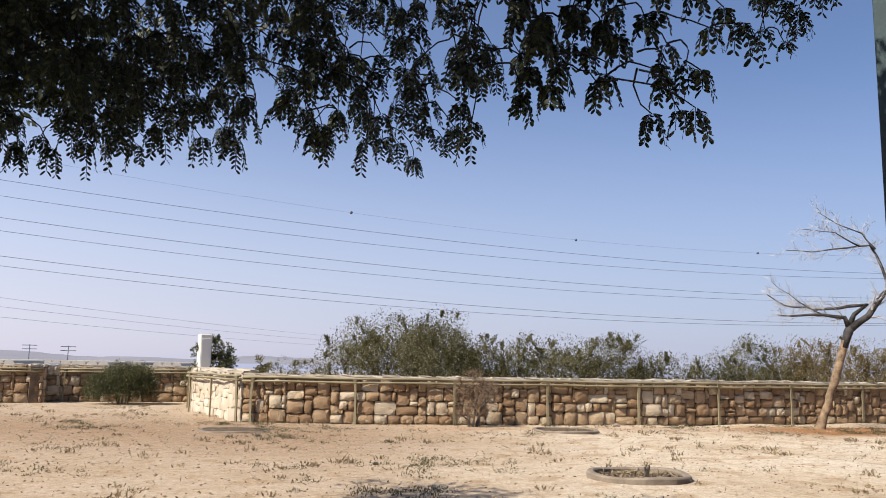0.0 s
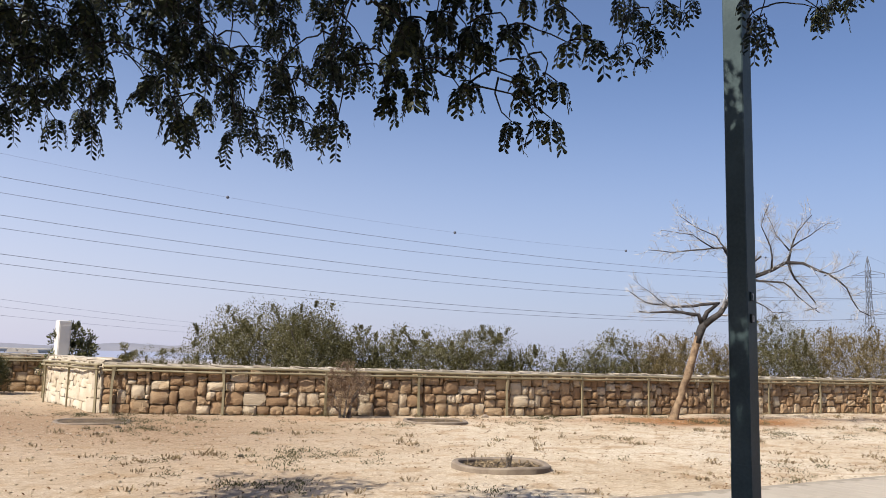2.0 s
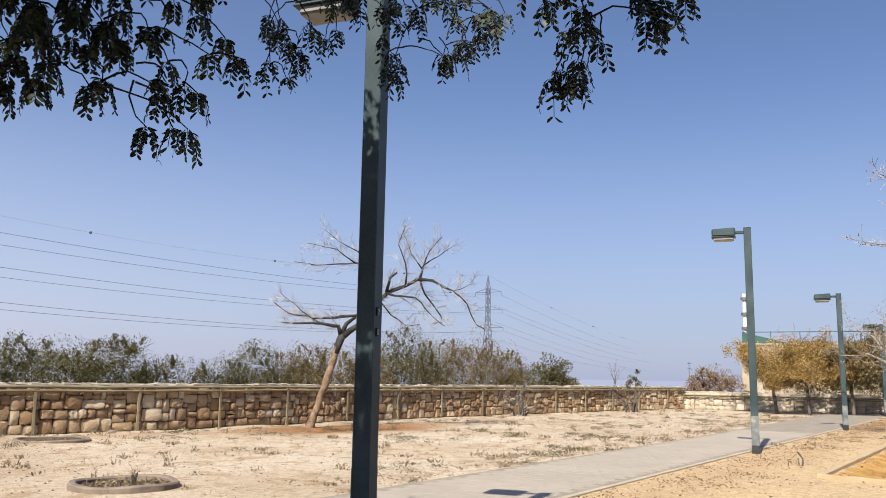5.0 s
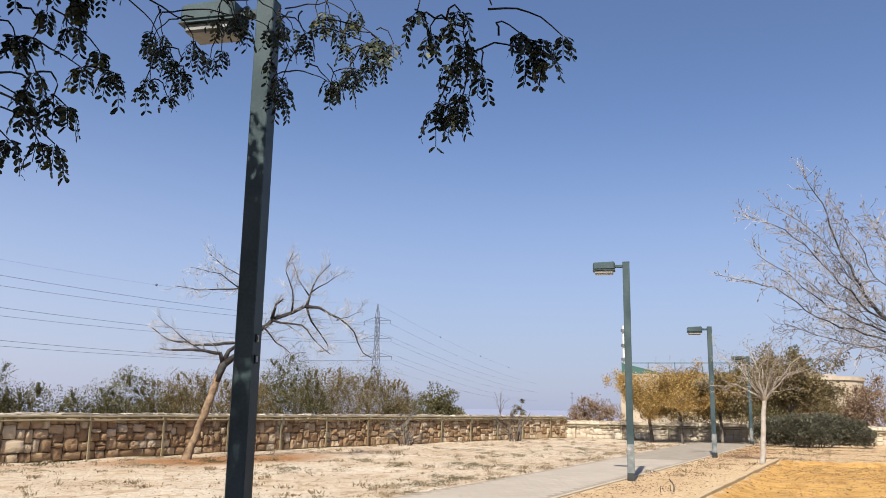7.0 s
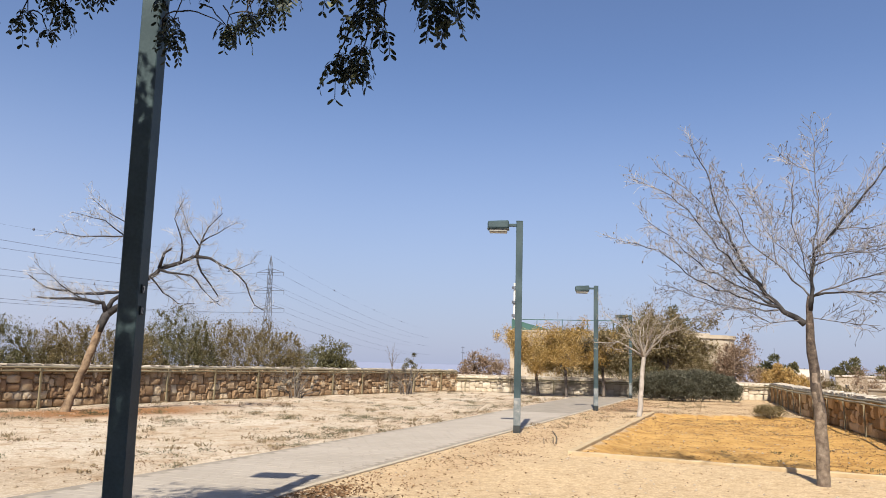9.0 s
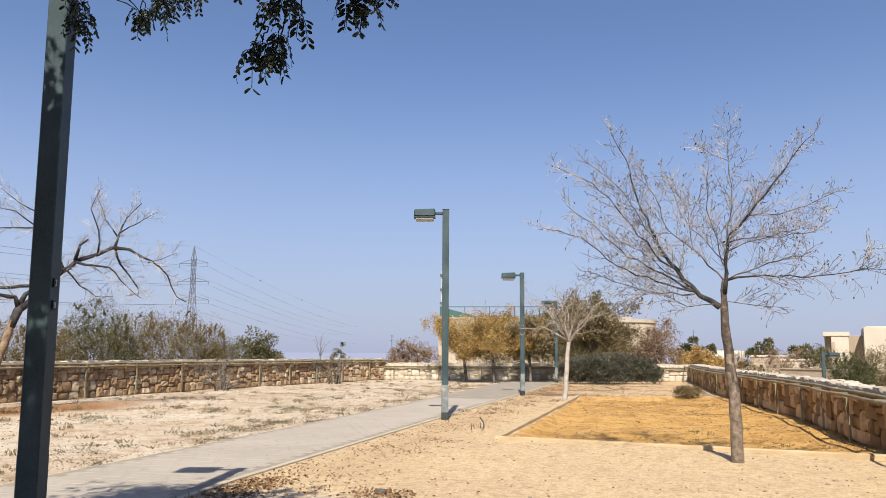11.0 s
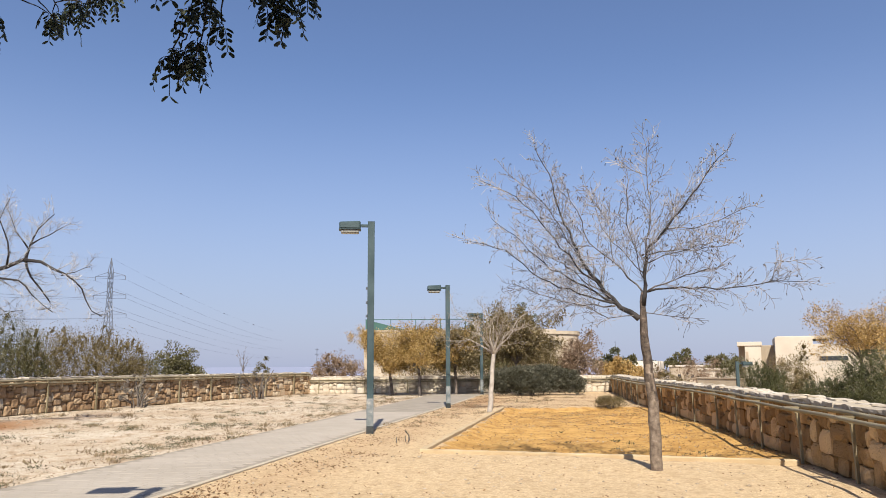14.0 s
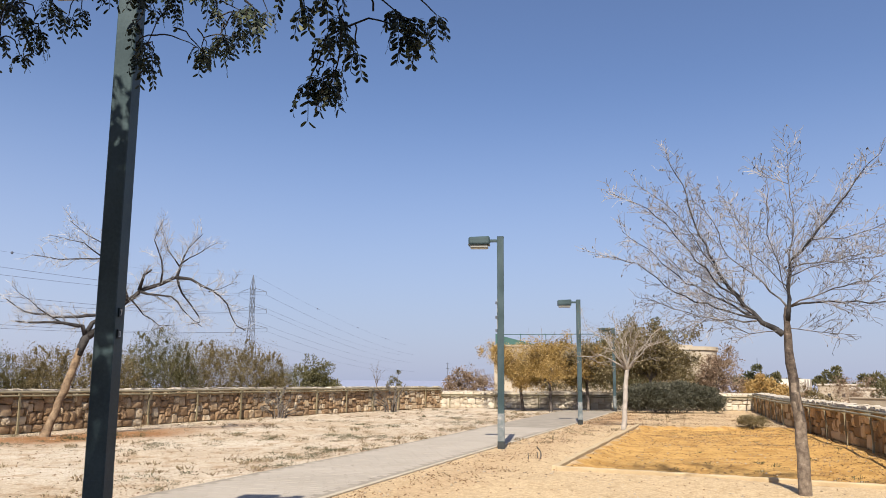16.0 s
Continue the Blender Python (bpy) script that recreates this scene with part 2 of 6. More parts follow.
# ---- ground ----
NORTH = [(-0.9, 22.67), (2.6, 22.0), (8.0, 21.85), (10.3, 21.9), (13.0, 22.3), (15.6, 22.75), (17.6, 22.9), (19.9, 23.1), (22.5, 23.5), (24.9, 23.8), (28.0, 23.95), (32.0, 24.1), (38.0, 24.6), (42.8, 24.2)]
EAST = [(42.8, 24.2), (44.6, 21.6), (46.0, 19.2), (47.6, 15.0), (48.8, 11.0), (50.0, 7.7)]
SOUTH = [(50.0, 7.7), (42.0, 5.9), (34.3, 4.1), (30.8, 3.05), (25.1, 1.45), (22.0, 0.55), (18.0, -0.25), (15.1, -0.92), (12.0, -1.62), (8.0, -2.5), (3.0, -3.55), (-3.0, -4.8)]
PIT = [(14.65, 5.67), (30.2, 8.68), (33.0, 4.0), (30.8, 2.65), (25.1, 1.05), (22.0, 0.15), (18.0, -0.65), (14.8, -1.4)]
PATH_LEFT = [(-2.0, 7.6), (4.0, 8.3), (8.0, 9.1), (15.3, 10.55), (22.3, 12.0), (34.0, 14.6), (43.2, 16.6)]
PATH_RIGHT = [(-2.0, 3.2), (4.0, 5.6), (8.2, 6.75), (16.0, 8.33), (21.65, 9.44), (34.0, 11.9), (43.8, 13.9)]


def inside(x, y, poly):
    """True where the points lie in a polygon."""
    c = np.zeros(np.shape(x), bool)
    for (x1, y1), (x2, y2) in zip(poly, poly[1:] + poly[:1]):
        if y1 == y2:
            continue
        c ^= ((y1 > y) != (y2 > y)) & (x < (x2 - x1) * (y - y1) / (y2 - y1) + x1)
    return c


def line_dist(x, y, line):
    best = np.full(np.shape(x), 1e9)
    for (x1, y1), (x2, y2) in zip(line[:-1], line[1:]):
        dx, dy = x2 - x1, y2 - y1
        t = np.clip(((x - x1) * dx + (y - y1) * dy) / (dx * dx + dy * dy), 0, 1)
        best = np.minimum(best, np.hypot(x - x1 - t * dx, y - y1 - t * dy))
    return best


def ground_z(x, y):
    x, y = np.asarray(x, float), np.asarray(y, float)
    z = 0.012 * np.sin(1.3 * x + 0.7 * y) + 0.012 * np.sin(0.9 * y - 1.9 * x + 1) + 0.008 * np.sin(3.1 * x) * np.sin(2.7 * y)
    z = z * np.clip((x - 5) / 4, 0.2, 1)
    south = np.interp(x, [p[0] for p in SOUTH[::-1]], [p[1] for p in SOUTH[::-1]])
    sunk = np.clip((line_dist(x, y, PIT + PIT[:1]) - 0.06) / 0.4, 0, 1) * np.clip((y - south - 0.1) / 1.3, 0, 1)
    sunk = np.where(inside(x, y, PIT), sunk * sunk * (3 - 2 * sunk), 0)
    z = z * (1 + 0.5 * sunk) - 0.13 * sunk
    # sand drifted against the edges of the footpath
    d = np.where(inside(x, y, PATH_LEFT + PATH_RIGHT[::-1]), 0, line_dist(x, y, PATH_RIGHT))
    g = np.exp(-(d / 0.8) ** 2)
    z = z * (1 - g) + 0.026 * g
    z = np.where(y < south - 0.3, z - np.clip((south - 0.3 - y) / 4, 0, 1) * 2.2, z)
    north = np.interp(x, [p[0] for p in NORTH], [p[1] for p in NORTH])
    north = np.where(x < -0.9, 35.0, north)
    z = np.where(y > north + 0.5, z - np.clip((y - north - 0.5) / 8, 0, 1) * 0.8, z)
    z = np.where(x > 51, z - np.clip((x - 51) / 8, 0, 1) * 0.6, z)
    return z


def gz(x, y):
    return float(ground_z(x, y))


def axis(lo, hi, step, reach):
    a = list(np.arange(lo, hi + step / 2, step))
    d, left, right = step, [], []
    while True:
        d *= 1.35
        left.append((left[-1] if left else lo) - d)
        right.append((right[-1] if right else hi) + d)
        if right[-1] > reach:
            return np.array(left[::-1] + a + right)


def make_ground():
    xs, ys = axis(-12, 56, 0.25, 3500), axis(-9, 37, 0.25, 3500)
    gx, gy = np.meshgrid(xs, ys)
    z = ground_z(gx, gy)
    rng = np.random.RandomState(4)
    near = (gx > -12) & (gx < 56) & (gy > -9) & (gy < 37)
    z += np.where(near, rng.uniform(-0.004, 0.004, z.shape), 0)
    nx, ny = len(xs), len(ys)
    co = np.stack([gx, gy, z], -1).reshape(-1, 3)
    i = np.arange(nx * ny).reshape(ny, nx)
    quads = np.stack([i[:-1, :-1], i[:-1, 1:], i[1:, 1:], i[1:, :-1]], -1).reshape(-1, 4)
    me = raw_mesh("ground", co, quads)
    pit = inside(gx, gy, PIT).astype(float)
    red = np.exp(-((gx - 15.6) / 2.8) ** 2 - ((gy - 19.6) / 1.5) ** 2) * 1.3
    red += 0.45 * np.exp(-((gy - 20.6) / 1.2) ** 2) * ((gx > 3) & (gx < 24))
    edge = np.interp(gx, [8, 44], [6.75, 13.9])
    red += 0.33 * np.exp(-((edge - 0.9 - gy) / 0.9) ** 2) * ((gx > 9) & (gx < 40) & (gy < edge + 0.2))
    red += 0.25 * ((gx > 30) & (gx < 49) & (gy < edge) & (gy > 5))
    tan = np.clip((8 - gx) / 7, 0, 1) * (gy > 9) * (0.5 + 0.45 * np.exp(-((gy - 19.0 + 0.3 * gx) / 4.0) ** 2))
    lawn = ((gx > 8) & (gy < edge) & (pit < 0.5)).astype(float)
    # far: how much air haze is painted into the distant ground
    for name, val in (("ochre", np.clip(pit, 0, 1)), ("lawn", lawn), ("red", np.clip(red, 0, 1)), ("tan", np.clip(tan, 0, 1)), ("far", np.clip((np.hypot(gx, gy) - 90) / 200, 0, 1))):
        me.attributes.new(name, "FLOAT", "POINT").data.foreach_set("value", val.ravel().astype(np.float32))
    me.polygons.foreach_set("use_smooth", [True] * len(me.polygons))
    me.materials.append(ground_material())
    return tagged(new("ground", me), "dry pale sandy ground with reddish patches, ochre pit and haze-tinted distance", "ground", kind="structure")


def raw_mesh(name, co, polys):
    """A mesh from arrays of places and equal-sided faces."""
    me = bpy.data.meshes.new(name)
    co, polys = np.asarray(co, np.float32), np.asarray(polys, np.int32)
    n, k = polys.shape
    me.vertices.add(len(co))
    me.vertices.foreach_set("co", co.ravel())
    me.loops.add(n * k)
    me.loops.foreach_set("vertex_index", polys.ravel())
    me.polygons.add(n)
    me.polygons.foreach_set("loop_start", np.arange(0, n * k, k, dtype=np.int32))
    me.update(calc_edges=True)
    me.validate()
    return me


def ground_material():
    m = bpy.data.materials.new("sandy_soil")
    m.use_nodes = True
    nt = m.node_tree
    b = nt.nodes["Principled BSDF"]
    b.inputs["Roughness"].default_value = 0.95
    b.inputs["Specular IOR Level"].default_value = 0.1
    L = nt.links.new
    geo = nt.nodes.new("ShaderNodeNewGeometry")

    def tex(scale, detail=5.0, kind="ShaderNodeTexNoise"):
        n = nt.nodes.new(kind)
        n.inputs["Scale"].default_value = scale
        if kind == "ShaderNodeTexNoise":
            n.inputs["Detail"].default_value = detail
        L(geo.outputs["Position"], n.inputs["Vector"])
        return n

    def ramp(src, stops):
        r = nt.nodes.new("ShaderNodeValToRGB")
        els = r.color_ramp.elements
        els[0].position, els[1].position = stops[0][0], stops[-1][0]
        els[0].color, els[1].color = (*stops[0][1], 1), (*stops[-1][1], 1)
        for p, c in stops[1:-1]:
            els.new(p).color = (*c, 1)
        L(src, r.inputs["Fac"])
        return r.outputs["Color"]

    def mix(fac, a, c, mode="MIX"):
        n = nt.nodes.new("ShaderNodeMix")
        n.data_type, n.blend_type = "RGBA", mode
        if isinstance(fac, float):
            n.inputs[0].default_value = fac
        else:
            L(fac, n.inputs[0])
        for s, i in ((a, 6), (c, 7)):
            if isinstance(s, tuple):
                n.inputs[i].default_value = (*s, 1)
            else:
                L(s, n.inputs[i])
        return n.outputs[2]

    def mask(name, noise_out, gain=1.6):
        at = nt.nodes.new("ShaderNodeAttribute")
        at.attribute_name = name
        a = nt.nodes.new("ShaderNodeMath")
        a.operation = "MULTIPLY_ADD"
        a.inputs[1].default_value, a.inputs[2].default_value = 1.4, -0.7
        L(noise_out, a.inputs[0])
        s = nt.nodes.new("ShaderNodeMath")
        s.operation = "MULTIPLY_ADD"
        s.use_clamp = True
        s.inputs[1].default_value = gain
        L(at.outputs["Fac"], s.inputs[0])
        L(a.outputs[0], s.inputs[2])
        g = nt.nodes.new("ShaderNodeMath")
        g.operation = "MULTIPLY"
        g.use_clamp = True
        L(s.outputs[0], g.inputs[0])
        L(at.outputs["Fac"], g.inputs[1])
        return g.outputs[0]

    big, mid, fine, grit = tex(0.35, 8), tex(1.7, 7), tex(9, 6), tex(55, 4)
    stones = tex(22, kind="ShaderNodeTexVoronoi")
    far_stones = tex(7, kind="ShaderNodeTexVoronoi")
    base = ramp(big.outputs["Fac"], [(0.3, (0.48, 0.398, 0.296)), (0.48, (0.552, 0.473, 0.369)), (0.66, (0.598, 0.535, 0.44))])
    patch = ramp(mid.outputs["Fac"], [(0.36, (0.70, 0.60, 0.49)), (0.47, (1, 1, 1))])
    col = mix(0.75, base, patch, "MULTIPLY")
    col = mix(mask("tan", mid.outputs["Fac"]), col, (0.31, 0.22, 0.146))
    col = mix(mask("lawn", mid.outputs["Fac"], 2.0), col, (0.57, 0.443, 0.282))
    col = mix(mask("red", fine.outputs["Fac"]), col, (0.322, 0.171, 0.0806))
    och = ramp(mid.outputs["Fac"], [(0.32, (0.409, 0.236, 0.0775)), (0.6, (0.577, 0.363, 0.13))])
    col = mix(mask("ochre", fine.outputs["Fac"], 2.2), col, och)
    speck = ramp(grit.outputs["Fac"], [(0.32, (0.55, 0.5, 0.45)), (0.45, (1, 1, 1))])
    col = mix(0.7, col, speck, "MULTIPLY")
    gravel = ramp(stones.outputs["Distance"], [(0.12, (1.12, 1.1, 1.06)), (0.5, (0.74, 0.70, 0.64))])
    col = mix(0.65, col, gravel, "MULTIPLY")
    crumbs = ramp(far_stones.outputs["Color"], [(0.15, (0.78, 0.74, 0.68)), (0.5, (1, 1, 1)), (0.9, (1.12, 1.1, 1.08))])
    col = mix(0.42, col, crumbs, "MULTIPLY")
    dirt = ramp(fine.outputs["Fac"], [(0.3, (0.72, 0.68, 0.6)), (0.5, (1, 1, 1))])
    col = mix(0.8, col, dirt, "MULTIPLY")
    # air haze over the far plain, painted as a bluish ground colour
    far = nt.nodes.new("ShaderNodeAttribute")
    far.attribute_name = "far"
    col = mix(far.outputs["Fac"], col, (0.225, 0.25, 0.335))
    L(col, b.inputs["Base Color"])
    hsum = nt.nodes.new("ShaderNodeMath")
    hsum.operation = "ADD"
    L(fine.outputs["Fac"], hsum.inputs[0])
    L(grit.outputs["Fac"], hsum.inputs[1])
    bp = nt.nodes.new("ShaderNodeBump")
    bp.inputs["Strength"].default_value, bp.inputs["Distance"].default_value = 0.8, 0.028
    L(hsum.outputs[0], bp.inputs["Height"])
    L(bp.outputs["Normal"], b.inputs["Normal"])
    return m


make_ground()


# ---- paved path ----
def ribbon(name, left, right, z, thick, mat, label, category):
    """A slab between two edge lines."""
    n = len(left)
    vs = [(x, y, z) for x, y in left] + [(x, y, z) for x, y in right]
    vs += [(x, y, z - thick) for x, y in left] + [(x, y, z - thick) for x, y in right]
    fs = []
    for i in range(n - 1):
        fs.append((n + i, n + i + 1, i + 1, i))
        fs.append((i, i + 1, 2 * n + i + 1, 2 * n + i))
        fs.append((3 * n + i, 3 * n + i + 1, n + i + 1, n + i))
    ob = mesh_part(name, vs, fs, mat, None)
    return tagged(ob, label, category, kind="structure")


pavement = ribbon("pavement", PATH_LEFT, PATH_RIGHT, 0.042, 0.2, PAVE_JOINT, "grey concrete paver footpath", "path")


def kerb(line, side):
    out = [(x, y) for x, y in line]
    off = [(x - side * 0.02, y + side * 0.09) for x, y in line]
    a, b = (off, out) if side > 0 else (out, off)
    return ribbon("kerb", a, b, 0.047, 0.2, KERB, "sandy concrete edge strip of the footpath", "kerb")


kerb(PATH_RIGHT, -1)


# ---- rubble walls ----
class Line:
    """A polyline that can be walked by its length."""

    def __init__(self, pts):
        self.p = [Vector((x, y, 0)) for x, y in pts]
        self.s = [0.0]
        for a, b in zip(self.p[:-1], self.p[1:]):
            self.s.append(self.s[-1] + (b - a).length)
        self.length = self.s[-1]

    def at(self, s):
        s = min(max(s, 0), self.length)
        for i in range(len(self.p) - 1):
            if s <= self.s[i + 1] or i == len(self.p) - 2:
                d = (self.p[i + 1] - self.p[i]).normalized()
                return self.p[i] + d * (s - self.s[i]), d, Vector((d.y, -d.x, 0))


def stone_mesh(name, seed, flat=0.0):
    """A rough-faced block, one unit wide, deep and high, its pillowed and pitted face towards -y."""
    rng = random.Random(seed)
    n = 5
    skew = [rng.uniform(-0.05, 0.05) for _ in range(4)]
    tilt = rng.uniform(-0.12, 0.12), rng.uniform(-0.12, 0.12)
    grid = []
    for j in range(n):
        for i in range(n):
            u, v = i / (n - 1) - 0.5, j / (n - 1) - 0.5
            edge = max(abs(u), abs(v)) > 0.49
            bulge = (1 - (2 * u) ** 4) * (1 - (2 * v) ** 4)
            y = -0.5 + tilt[0] * u + tilt[1] * v
            if edge:
                y += 0.2 + rng.uniform(-0.06, 0.06)
                k = 0.965 + 0.04 * rng.random()
                if abs(u) > 0.49 and abs(v) > 0.49:
                    k *= 0.92 + 0.06 * rng.random()
                u, v = u * k + skew[0] * v, v * k + skew[1] * u
            else:
                y -= 0.17 * bulge * rng.uniform(-0.1, 1.25)
                u, v = u * 1.36 + skew[0] * v + rng.uniform(-0.045, 0.045), v * 1.36 + skew[1] * u + rng.uniform(-0.045, 0.045)
            grid.append((u, y, v))
    fs = [(j * n + i, j * n + i + 1, (j + 1) * n + i + 1, (j + 1) * n + i) for j in range(n - 1) for i in range(n - 1)]
    rim = [i for i in range(n)] + [j * n + n - 1 for j in range(1, n)] + [(n - 1) * n + i for i in range(n - 2, -1, -1)] + [j * n for j in range(n - 2, 0, -1)]
    b0 = len(grid)
    grid += [(grid[k][0], 0.5, grid[k][2]) for k in rim]
    m = len(rim)
    for q in range(m):
        fs.append((rim[q], b0 + q, b0 + (q + 1) % m, rim[(q + 1) % m])[::-1])
    me = bpy.data.meshes.new(name)
    me.from_pydata(grid, [], fs)
    me.update()
    me.polygons.foreach_set("use_smooth", [k < (n - 1) ** 2 and rng.random() < 0.75 for k in range(len(fs))])
    return me


def slab_mesh(name, seed):
    """A rough coping slab, one unit each way."""
    rng = random.Random(seed)
    bm = bmesh.new()
    bmesh.ops.create_cube(bm, size=1)
    bmesh.ops.subdivide_edges(bm, edges=bm.edges[:], cuts=1, use_grid_fill=True)
    for v in bm.verts:
        k = 0.97 if sum(abs(c) > 0.4 for c in v.co) > 1 else 1.0
        v.co = Vector((v.co.x * k + rng.uniform(-0.04, 0.04), v.co.y * k + rng.uniform(-0.04, 0.04), v.co.z * k + (0.05 if abs(v.co.x) < 0.1 and v.co.z > 0 else 0) + (rng.uniform(-0.22, 0.12) if v.co.z > 0 else 0)))
    return finish(name, bm)


STONES = [stone_mesh("stone", 100 + i) for i in range(20)]
PALE_STONES = [stone_mesh("stone", 160 + i) for i in range(8)]
WARM_STONES = [stone_mesh("stone", 180 + i) for i in range(12)]
for me in WARM_STONES:
    me.materials.append(STONE_BOUNCE)
SLABS = [slab_mesh("coping_stone", 200 + i) for i in range(8)]
for me in STONES:
    me.materials.append(STONE)
for me in PALE_STONES:
    me.materials.append(PALE)
for me in SLABS:
    me.materials.append(COPING)


def pack(length, height, rng, cell=0.115):
    """Uneven squared rubble: rectangles (s, z, width, height) that fill a strip."""
    nx, nz = int(length / cell), int(round(height / cell))
    cw, ch = length / nx, height / nz
    used = np.zeros((nz, nx), bool)
    out = []
    for j in range(nz):
        i = 0
        while i < nx:
            if used[j, i]:
                i += 1
                continue
            w = rng.choice((2, 2, 3, 3, 3, 4, 4, 5))
            h = rng.choice((2, 2, 2, 3, 3, 1))
            if j < 2:
                w, h = max(w, 3), max(h, 2)
            w = min(w, nx - i)
            k = 0
            while k < w and not used[j, i + k]:
                k += 1
            w, h = k, min(h, nz - j)
            if nz - j - h == 1:
                h += 1
            if w > 3 and h == 1:
                w = 3
            used[j:j + h, i:i + w] = True
            out.append((i * cw, j * ch, w * cw, h * ch))
            i += w
    return out


def rubble_wall(name, pts, height, thick, label, seed, loose=300, depth=0.16, lo=0.0, stones=None, mat=None, core=None, cell=0.115):
    """A wall with a mortar core, stones on its inner face and a rough coping. Stones nearest to lo metres are parts of their own."""
    line, rng = Line(pts), random.Random(seed)
    n = len(line.p)
    norm = []
    for i in range(n):
        a = line.p[max(i - 1, 0)]
        b = line.p[min(i + 1, n - 1)]
        d = (b - a).normalized()
        norm.append(Vector((d.y, -d.x, 0)))
    vs = []
    for p, q in zip(line.p, norm):
        i, o = p - q * 0.05, p - q * thick
        vs += [(i.x, i.y, -0.5), (i.x, i.y, height - 0.02), (o.x, o.y, height - 0.02), (o.x, o.y, -2.5)]
    fs = [(4 * i + k, 4 * i + 4 + k, 4 * i + 4 + (k + 1) % 4, 4 * i + (k + 1) % 4)[::-1] for i in range(n - 1) for k in range(4)]
    fs += [(0, 1, 2, 3), (4 * n - 1, 4 * n - 2, 4 * n - 3, 4 * n - 4)]
    wall = tagged(mesh_part(name, vs, fs, core or MORTAR, None), label, "wall", kind="structure")
    rest_v, rest_f = {"stone": [], "coping_stone": []}, {"stone": [], "coping_stone": []}
    items = []
    for s, z, w, h in pack(line.length, height, rng, cell):
        p, d, q = line.at(s + w / 2)
        dp = depth * rng.uniform(0.75, 1.4)
        m = Matrix.Translation(p + q * (dp * 0.1 - 0.02) + Vector((0, 0, z + h / 2)))
        m = m @ Matrix.Rotation(math.atan2(d.y, d.x) + rng.uniform(-0.08, 0.08), 4, "Z") @ Matrix.Rotation(rng.uniform(-0.06, 0.06), 4, "Y") @ Matrix.Rotation(rng.uniform(-0.12, 0.12), 4, "X")
        m = m @ Matrix.Diagonal((w * 0.985, dp, h * 0.985, 1))
        items.append((abs(s - lo), "stone", rng.choice(stones or STONES), m))
    s = 0.0
    while s < line.length - 0.1:
        w = min(rng.uniform(0.16, 0.52), line.length - s)
        p, d, q = line.at(s + w / 2)
        for side in (0, 1):
            tk = thick * 0.56
            off = q * (0.05 - tk / 2) if side == 0 else q * (-thick - 0.02 + tk / 2)
            hh = rng.uniform(0.06, 0.105)
            m = Matrix.Translation(p + off + Vector((0, 0, height + hh / 2 - 0.03))) @ Matrix.Rotation(math.atan2(d.y, d.x) + rng.uniform(-0.05, 0.05), 4, "Z")
            m = m @ Matrix.Rotation(rng.uniform(-0.05, 0.05), 4, "Y") @ Matrix.Diagonal((w * 1.06, tk * rng.uniform(0.95, 1.1), hh, 1))
            items.append((abs(s - lo), "coping_stone", rng.choice(SLABS), m))
        s += w
    items.sort(key=lambda t: t[0])
    count = {"stone": 0, "coping_stone": 0}
    for _, kind, me, m in items:
        count[kind] += 1
        if count[kind] <= (loose if kind == "stone" else loose // 3):
            ob = new(kind, me)
            ob.parent = wall
            ob.matrix_basis = m
        else:
            v, f = rest_v[kind], rest_f[kind]
            b = len(v)
            v.extend(m @ x.co for x in me.vertices)
            f.extend(tuple(b + k for k in p.vertices) for p in me.polygons)
    for kind, mat in (("stone", mat or STONE), ("coping_stone", COPING)):
        if rest_v[kind]:
            ob = mesh_part("stonework" if kind == "stone" else "coping", rest_v[kind], rest_f[kind], mat, wall)
            ob["kind"] = "stuff"
    return line


def handrail(pts, label, spacing, start, high=0.97, off=0.14, seed=1, out=0.03, drop=0.1):
    """Two pipes on flared posts along the inner face of a wall; out: how far the front pipe stands before the other."""
    line, rng = Line(pts), random.Random(seed)
    p0 = line.p[0]
    rail = thing("handrail", p0, label, "handrail", "wall handrails")
    s, posts = start, []
    while s < line.length:
        posts.append(s + rng.uniform(-0.05, 0.05))
        s += spacing
    for s in posts:
        p, d, q = line.at(s)
        vs, fs = [], []
        b = p + q * (off + 0.02) - p0
        lean = d * rng.uniform(-0.02, 0.02)
        bow = q * rng.uniform(-0.02, 0.03) + d * rng.uniform(-0.03, 0.03)
        for z, w, t, f in ((-0.15, 0.042, 0.022, 0), (0.25, 0.03, 0.02, 0), (high - 0.45, 0.026, 0.02, 0.05), (high - 0.13, 0.034, 0.024, 0.12), (high - 0.02, 0.05, 0.024 + out * 0.45, 0.5)):
            c = b + Vector((0, 0, z)) + lean * (z / high) + bow * math.sin(math.pi * max(z, 0) / high) + q * out * f
            vs += [c - d * w - q * t, c + d * w - q * t, c + d * w + q * t, c - d * w + q * t]
        fs += [(4 * i + k, 4 * i + (k + 1) % 4, 4 * i + 4 + (k + 1) % 4, 4 * i + 4 + k) for i in range(4) for k in range(4)]
        fs += [(3, 2, 1, 0), (16, 17, 18, 19)]
        mesh_part("post", vs, fs, RAIL, rail)
    step = [0.0]
    while step[-1] < line.length - 0.6:
        step.append(step[-1] + 1.0)
    step.append(line.length)
    for z, r, o in ((high, 0.034, off - 0.005), (high - drop, 0.03, off + out)):
        vs, fs = [], []
        pl = []
        for s in step:
            p, d, q = line.at(s)
            pl.append(p + q * o - p0 + Vector((0, 0, z + 0.008 * math.sin(s * 1.7))))
        tube(vs, fs, pl, [r] * len(pl), 8)
        mesh_part("rail", vs, fs, RAIL, rail, smooth=True)
    return rail


